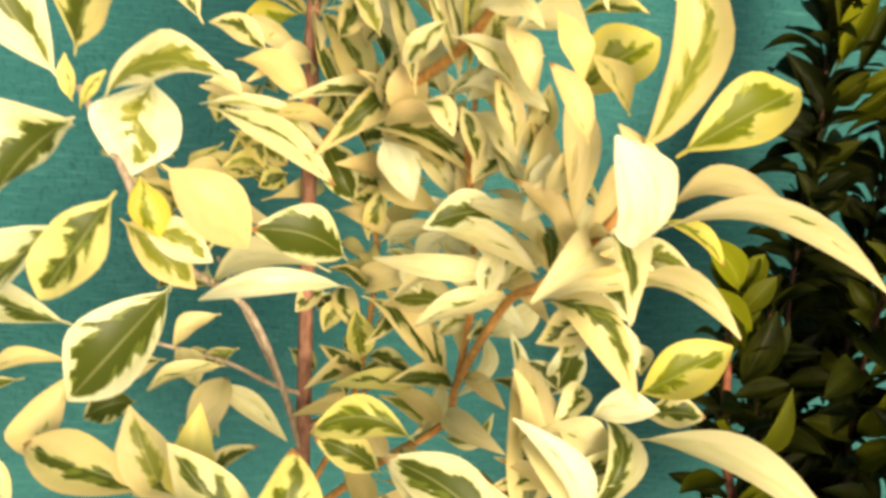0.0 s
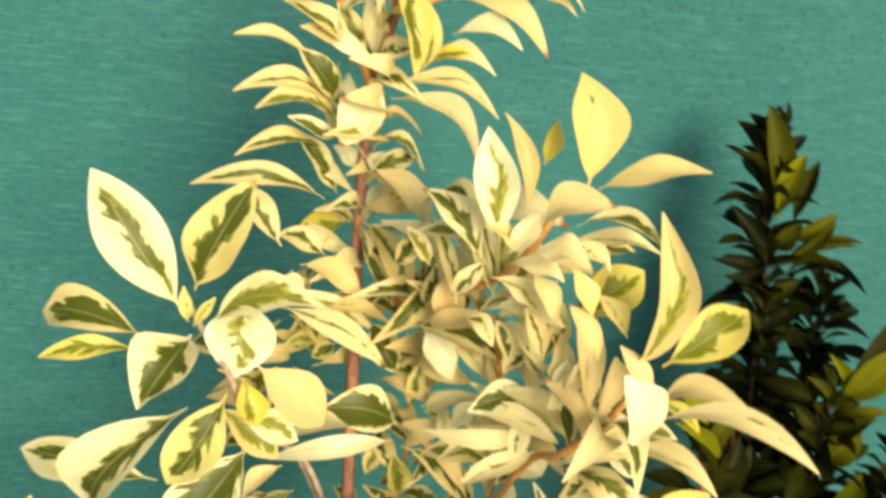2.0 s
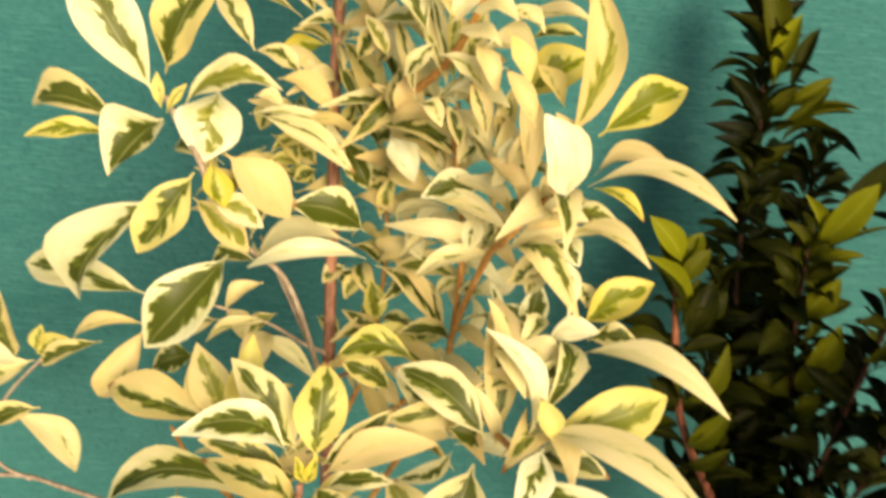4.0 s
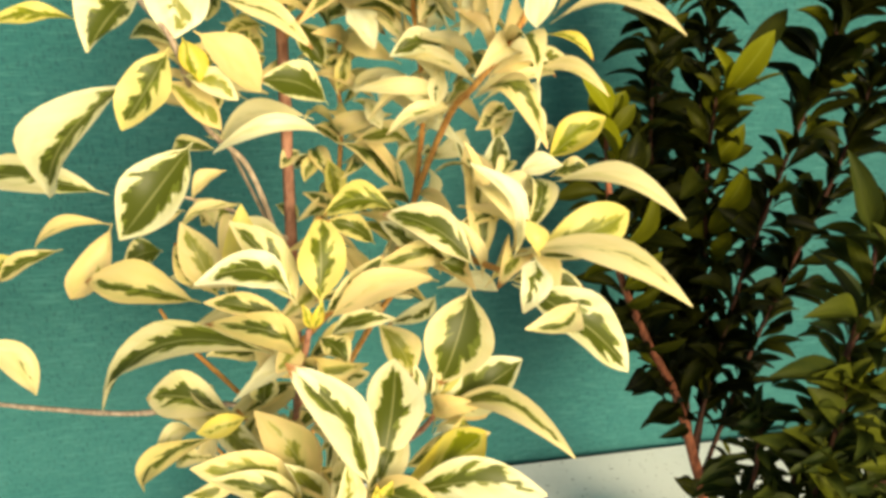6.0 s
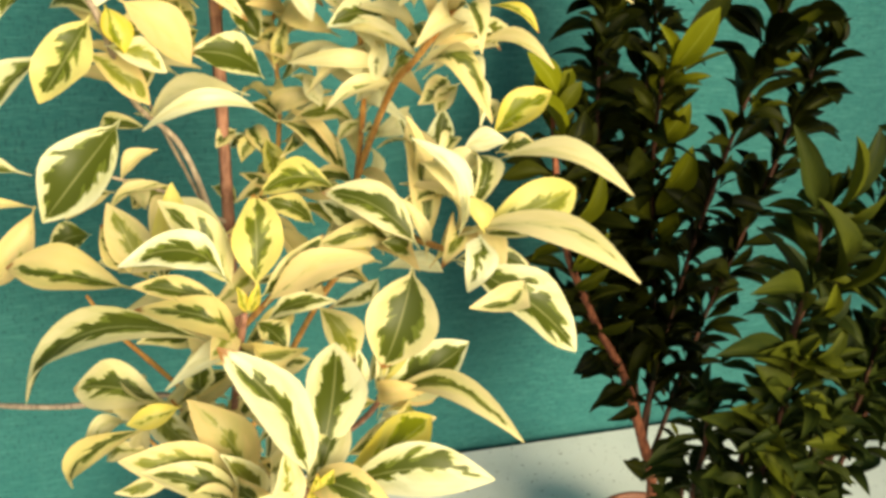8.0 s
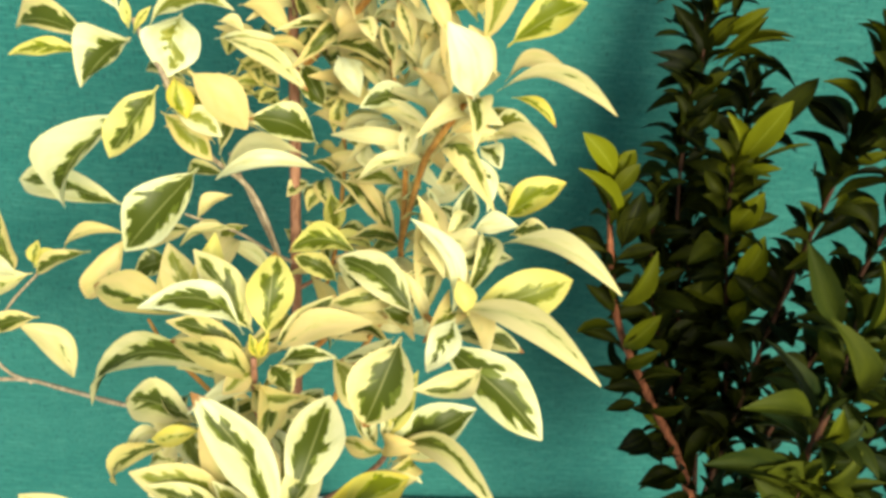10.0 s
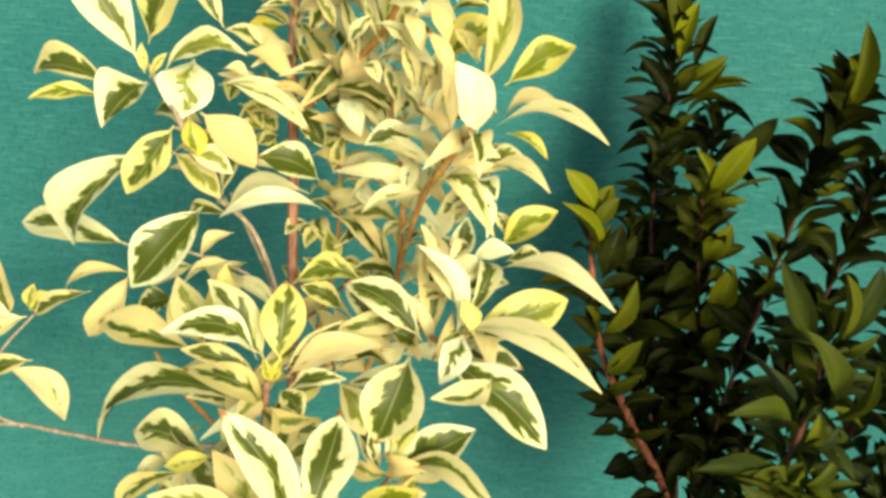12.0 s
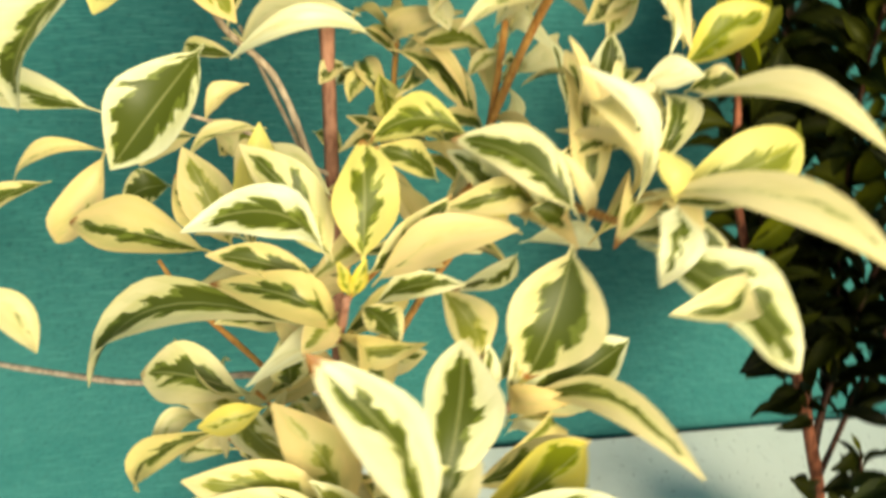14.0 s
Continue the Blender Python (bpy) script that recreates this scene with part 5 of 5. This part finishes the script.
shoot(bushy_shrub, [(0.62, 1.19, 0.10), (0.60, 1.13, 0.45), (0.602, 1.11, 0.68), (0.618, 1.11, 0.84), (0.625, 1.12, 0.93)], 0.0050, 0.0022, 84, 0.070, 0.3, 0.22, 0.0, 0.7, 1.0, joined=True)
shoot(bushy_shrub, [(0.62, 1.19, 0.10), (0.66, 1.16, 0.45), (0.685, 1.15, 0.70), (0.70, 1.15, 0.90)], 0.0050, 0.0022, 84, 0.070, 0.3, 0.22, 0.0, 0.7, 1.0, joined=True)
# leaves that stand out from the green shrubs; young also paints lit against shaded
sprout(dark_shrub, 0.486, 1.690, 1.059, 0.441, 1.680, 1.235, 0.43, 0.2)
sprout(dark_shrub, 0.488, 1.680, 1.075, 0.490, 1.650, 1.179, 0.75, 0.9)
sprout(dark_shrub, 0.517, 1.690, 1.059, 0.539, 1.690, 1.159, 0.63, 0.027)
sprout(dark_shrub, 0.475, 1.690, 1.057, 0.399, 1.680, 1.172, 0.20, 0.14)
sprout(dark_shrub, 0.481, 1.680, 0.975, 0.415, 1.670, 1.090, 0.62, 0)
sprout(dark_shrub, 0.475, 1.670, 0.937, 0.390, 1.640, 1.027, 0.71, 0)
sprout(dark_shrub, 0.477, 1.660, 1.007, 0.540, 1.620, 1.088, 0.44, 0.41)
sprout(dark_shrub, 0.488, 1.660, 0.999, 0.590, 1.620, 1.056, 0.31, 0.32)
sprout(dark_shrub, 0.495, 1.650, 0.987, 0.596, 1.600, 1.000, 0.51, 0.018)
sprout(dark_shrub, 0.496, 1.650, 0.991, 0.543, 1.580, 1.034, 0.32, 0.41)
sprout(dark_shrub, 0.477, 1.670, 1.031, 0.495, 1.630, 1.081, 1.02, 0.27)
sprout(dark_shrub, 0.467, 1.650, 0.949, 0.489, 1.600, 1.007, 0.89, 0.25)
sprout(dark_shrub, 0.466, 1.660, 1.000, 0.430, 1.660, 1.071, 0.74, 0)
sprout(dark_shrub, 0.455, 1.640, 0.967, 0.387, 1.600, 1.016, 1.06, 0)
sprout(dark_shrub, 0.485, 1.660, 1.048, 0.538, 1.620, 1.099, 0.67, 0.5)
sprout(dark_shrub, 0.490, 1.660, 1.019, 0.580, 1.620, 1.056, 0.42, 0.36)
sprout(dark_shrub, 0.461, 1.620, 0.907, 0.413, 1.600, 0.944, 1.04, 0)
sprout(dark_shrub, 0.472, 1.620, 0.937, 0.488, 1.560, 0.986, 0.96, 0.11)
sprout(dark_shrub, 0.479, 1.600, 0.885, 0.410, 1.560, 0.930, 0.83, 0)
sprout(dark_shrub, 0.295, 1.410, 0.896, 0.240, 1.390, 0.962, 0.76, 0.85)
sprout(dark_shrub, 0.308, 1.410, 0.815, 0.235, 1.380, 0.919, 0.51, 0.77)
sprout(dark_shrub, 0.305, 1.420, 0.882, 0.320, 1.430, 0.932, 1.29, 0.56)
sprout(dark_shrub, 0.315, 1.400, 0.802, 0.331, 1.400, 0.886, 1.00, 0.072)
sprout(dark_shrub, 0.327, 1.420, 0.812, 0.361, 1.420, 0.863, 0.94, 0)
sprout(dark_shrub, 0.318, 1.400, 0.721, 0.358, 1.370, 0.809, 0.84, 0.54)
sprout(dark_shrub, 0.318, 1.400, 0.721, 0.293, 1.380, 0.770, 1.10, 0.45)
sprout(dark_shrub, 0.340, 1.400, 0.653, 0.377, 1.370, 0.725, 0.93, 0.68)
sprout(dark_shrub, 0.348, 1.400, 0.627, 0.380, 1.360, 0.672, 0.86, 0.36)
sprout(dark_shrub, 0.357, 1.400, 0.612, 0.288, 1.370, 0.637, 0.63, 0)
sprout(dark_shrub, 0.377, 1.400, 0.563, 0.322, 1.370, 0.567, 0.87, 0)
sprout(dark_shrub, 0.396, 1.400, 0.512, 0.349, 1.360, 0.512, 1.84, 0)
sprout(dark_shrub, 0.425, 1.390, 0.457, 0.378, 1.370, 0.504, 0.65, 0)
sprout(dark_shrub, 0.459, 1.390, 0.439, 0.397, 1.360, 0.447, 1.13, 0.045)
sprout(dark_shrub, 0.394, 1.400, 0.550, 0.432, 1.360, 0.589, 0.72, 0.18)
sprout(dark_shrub, 0.370, 1.400, 0.596, 0.419, 1.360, 0.635, 0.64, 0.11)
sprout(dark_shrub, 0.454, 1.420, 0.922, 0.491, 1.380, 1.022, 0.82, 0.77)
sprout(dark_shrub, 0.461, 1.430, 0.923, 0.550, 1.450, 1.032, 0.62, 0)
sprout(dark_shrub, 0.451, 1.420, 0.925, 0.420, 1.400, 0.996, 0.63, 0.63)
sprout(dark_shrub, 0.451, 1.430, 0.914, 0.411, 1.420, 0.956, 0.82, 0.23)
sprout(dark_shrub, 0.464, 1.420, 0.909, 0.497, 1.380, 0.932, 0.70, 0.5)
sprout(dark_shrub, 0.461, 1.440, 0.903, 0.559, 1.440, 0.948, 0.16, 0.45)
sprout(dark_shrub, 0.482, 1.460, 0.811, 0.498, 1.420, 0.885, 1.00, 0.54)
sprout(dark_shrub, 0.501, 1.470, 0.737, 0.515, 1.420, 0.827, 1.02, 0.54)
sprout(dark_shrub, 0.515, 1.480, 0.695, 0.538, 1.430, 0.775, 0.81, 0.5)
sprout(dark_shrub, 0.523, 1.480, 0.652, 0.541, 1.430, 0.721, 1.01, 0.5)
sprout(dark_shrub, 0.482, 1.470, 0.807, 0.429, 1.450, 0.867, 0.88, 0.25)
sprout(dark_shrub, 0.495, 1.480, 0.732, 0.437, 1.460, 0.794, 0.87, 0.2)
sprout(dark_shrub, 0.511, 1.480, 0.675, 0.437, 1.460, 0.722, 0.96, 0.16)
sprout(dark_shrub, 0.608, 1.400, 1.038, 0.607, 1.380, 1.176, 0.55, 0.29)
sprout(dark_shrub, 0.602, 1.410, 1.051, 0.590, 1.420, 1.138, 0.49, 0)
sprout(dark_shrub, 0.606, 1.400, 1.046, 0.615, 1.360, 1.104, 0.67, 0.59)
sprout(dark_shrub, 0.614, 1.400, 1.031, 0.629, 1.380, 1.067, 0.71, 0)
sprout(dark_shrub, 0.608, 1.410, 1.014, 0.571, 1.420, 1.105, 0.29, 0.072)
sprout(dark_shrub, 0.601, 1.410, 0.983, 0.526, 1.400, 1.040, 0.32, 0.25)
sprout(dark_shrub, 0.604, 1.400, 0.977, 0.640, 1.360, 1.027, 0.45, 0.41)
sprout(dark_shrub, 0.611, 1.400, 0.965, 0.649, 1.380, 0.994, 0.67, 0)
sprout(dark_shrub, 0.599, 1.410, 0.935, 0.628, 1.380, 0.962, 0.71, 0.36)
sprout(dark_shrub, 0.595, 1.420, 0.908, 0.653, 1.400, 0.925, 0.53, 0)
sprout(dark_shrub, 0.592, 1.440, 0.825, 0.553, 1.420, 0.876, 0.96, 0.34)
sprout(dark_shrub, 0.610, 1.430, 0.863, 0.649, 1.400, 0.885, 0.66, 0.29)
sprout(dark_shrub, 0.596, 1.440, 0.807, 0.533, 1.420, 0.828, 0.80, 0.072)
sprout(dark_shrub, 0.594, 1.450, 0.749, 0.541, 1.440, 0.815, 0.63, 0)
sprout(dark_shrub, 0.577, 1.380, 0.281, 0.508, 1.360, 0.308, 0.97, 0)
sprout(dark_shrub, 0.515, 1.390, 0.294, 0.456, 1.360, 0.334, 1.13, 0.072)
sprout(dark_shrub, 0.536, 1.380, 0.227, 0.517, 1.360, 0.302, 0.96, 0.045)
sprout(dark_shrub, 0.561, 1.380, 0.350, 0.510, 1.360, 0.341, 1.12, 0)
sprout(dark_shrub, 0.461, 1.390, 0.444, 0.388, 1.360, 0.448, 0.96, 0.045)
sprout(dark_shrub, 0.442, 1.390, 0.471, 0.366, 1.370, 0.515, 0.55, 0)
sprout(dark_shrub, 0.529, 1.380, 0.412, 0.578, 1.360, 0.407, 0.92, 0)
sprout(bushy_shrub, 0.455, 1.100, 0.856, 0.389, 1.080, 0.955, 0.51, 0.024)
sprout(bushy_shrub, 0.475, 1.100, 0.847, 0.455, 1.080, 0.946, 0.73, 0.33)
sprout(bushy_shrub, 0.498, 1.120, 0.841, 0.520, 1.120, 0.942, 0.78, 0.036)
sprout(bushy_shrub, 0.479, 1.100, 0.843, 0.498, 1.060, 0.887, 0.55, 0.24)
sprout(bushy_shrub, 0.479, 1.090, 0.775, 0.425, 1.060, 0.887, 0.70, 0.15)
sprout(bushy_shrub, 0.474, 1.080, 0.774, 0.490, 1.040, 0.863, 0.41, 0.24)
sprout(bushy_shrub, 0.434, 1.060, 0.755, 0.436, 1.030, 0.810, 0.98, 0.45)
sprout(bushy_shrub, 0.434, 1.060, 0.753, 0.467, 1.040, 0.793, 0.78, 0.036)
sprout(bushy_shrub, 0.428, 1.060, 0.755, 0.345, 1.030, 0.814, 0.70, 0.18)
sprout(bushy_shrub, 0.430, 1.070, 0.751, 0.375, 1.080, 0.857, 0.41, 0.036)
sprout(bushy_shrub, 0.445, 1.070, 0.688, 0.318, 1.040, 0.735, 0.59, 0.06)
sprout(bushy_shrub, 0.435, 1.060, 0.680, 0.360, 1.040, 0.730, 0.70, 0.18)
sprout(bushy_shrub, 0.449, 1.060, 0.702, 0.477, 1.040, 0.753, 0.77, 0.21)
sprout(bushy_shrub, 0.444, 1.050, 0.702, 0.494, 1.020, 0.713, 0.59, 0.24)
sprout(bushy_shrub, 0.454, 1.060, 0.681, 0.510, 1.040, 0.721, 0.53, 0.18)
sprout(bushy_shrub, 0.449, 1.080, 0.536, 0.359, 1.050, 0.661, 0.69, 0.19)
sprout(bushy_shrub, 0.444, 1.100, 0.512, 0.337, 1.070, 0.638, 0.57, 0.072)
sprout(bushy_shrub, 0.472, 1.060, 0.514, 0.398, 1.040, 0.618, 0.65, 0.24)
sprout(bushy_shrub, 0.463, 1.060, 0.672, 0.386, 1.030, 0.738, 0.91, 0.27)
sprout(bushy_shrub, 0.451, 1.050, 0.712, 0.468, 1.020, 0.718, 1.05, 0.3)
sprout(bushy_shrub, 0.446, 1.070, 0.631, 0.380, 1.050, 0.713, 0.73, 0.12)
sprout(bushy_shrub, 0.493, 1.050, 0.622, 0.417, 1.030, 0.672, 0.78, 0.27)
sprout(bushy_shrub, 0.534, 1.050, 0.583, 0.448, 1.030, 0.616, 0.70, 0.24)
sprout(bushy_shrub, 0.428, 1.120, 0.473, 0.374, 1.100, 0.528, 1.20, 0)
sprout(bushy_shrub, 0.383, 1.120, 0.639, 0.346, 1.100, 0.636, 1.21, 0)
sprout(bushy_shrub, 0.442, 1.080, 0.727, 0.454, 1.060, 0.777, 0.75, 0.21)
sprout(bushy_shrub, 0.493, 1.050, 0.512, 0.508, 1.040, 0.566, 0.86, 0.12)

left_shrub = thing("green_shrub", (-0.98, 1.60, -0.25), "dark green shrub standing at the far end of the cloth", "plant", "green shrubs by the cloth")
shoot(left_shrub, [(-0.98, 1.60, -0.26), (-0.95, 1.60, 0.10), (-0.90, 1.60, 0.50), (-0.86, 1.62, 0.85), (-0.85, 1.62, 0.95)], 0.0090, 0.0028, 70, 0.075, 0.4, 0.3, joined=True)
shoot(left_shrub, [(-0.98, 1.60, -0.26), (-0.97, 1.55, 0.10), (-0.95, 1.52, 0.55), (-0.93, 1.50, 0.75)], 0.0080, 0.0028, 55, 0.075, 0.4, 0.3, joined=True)
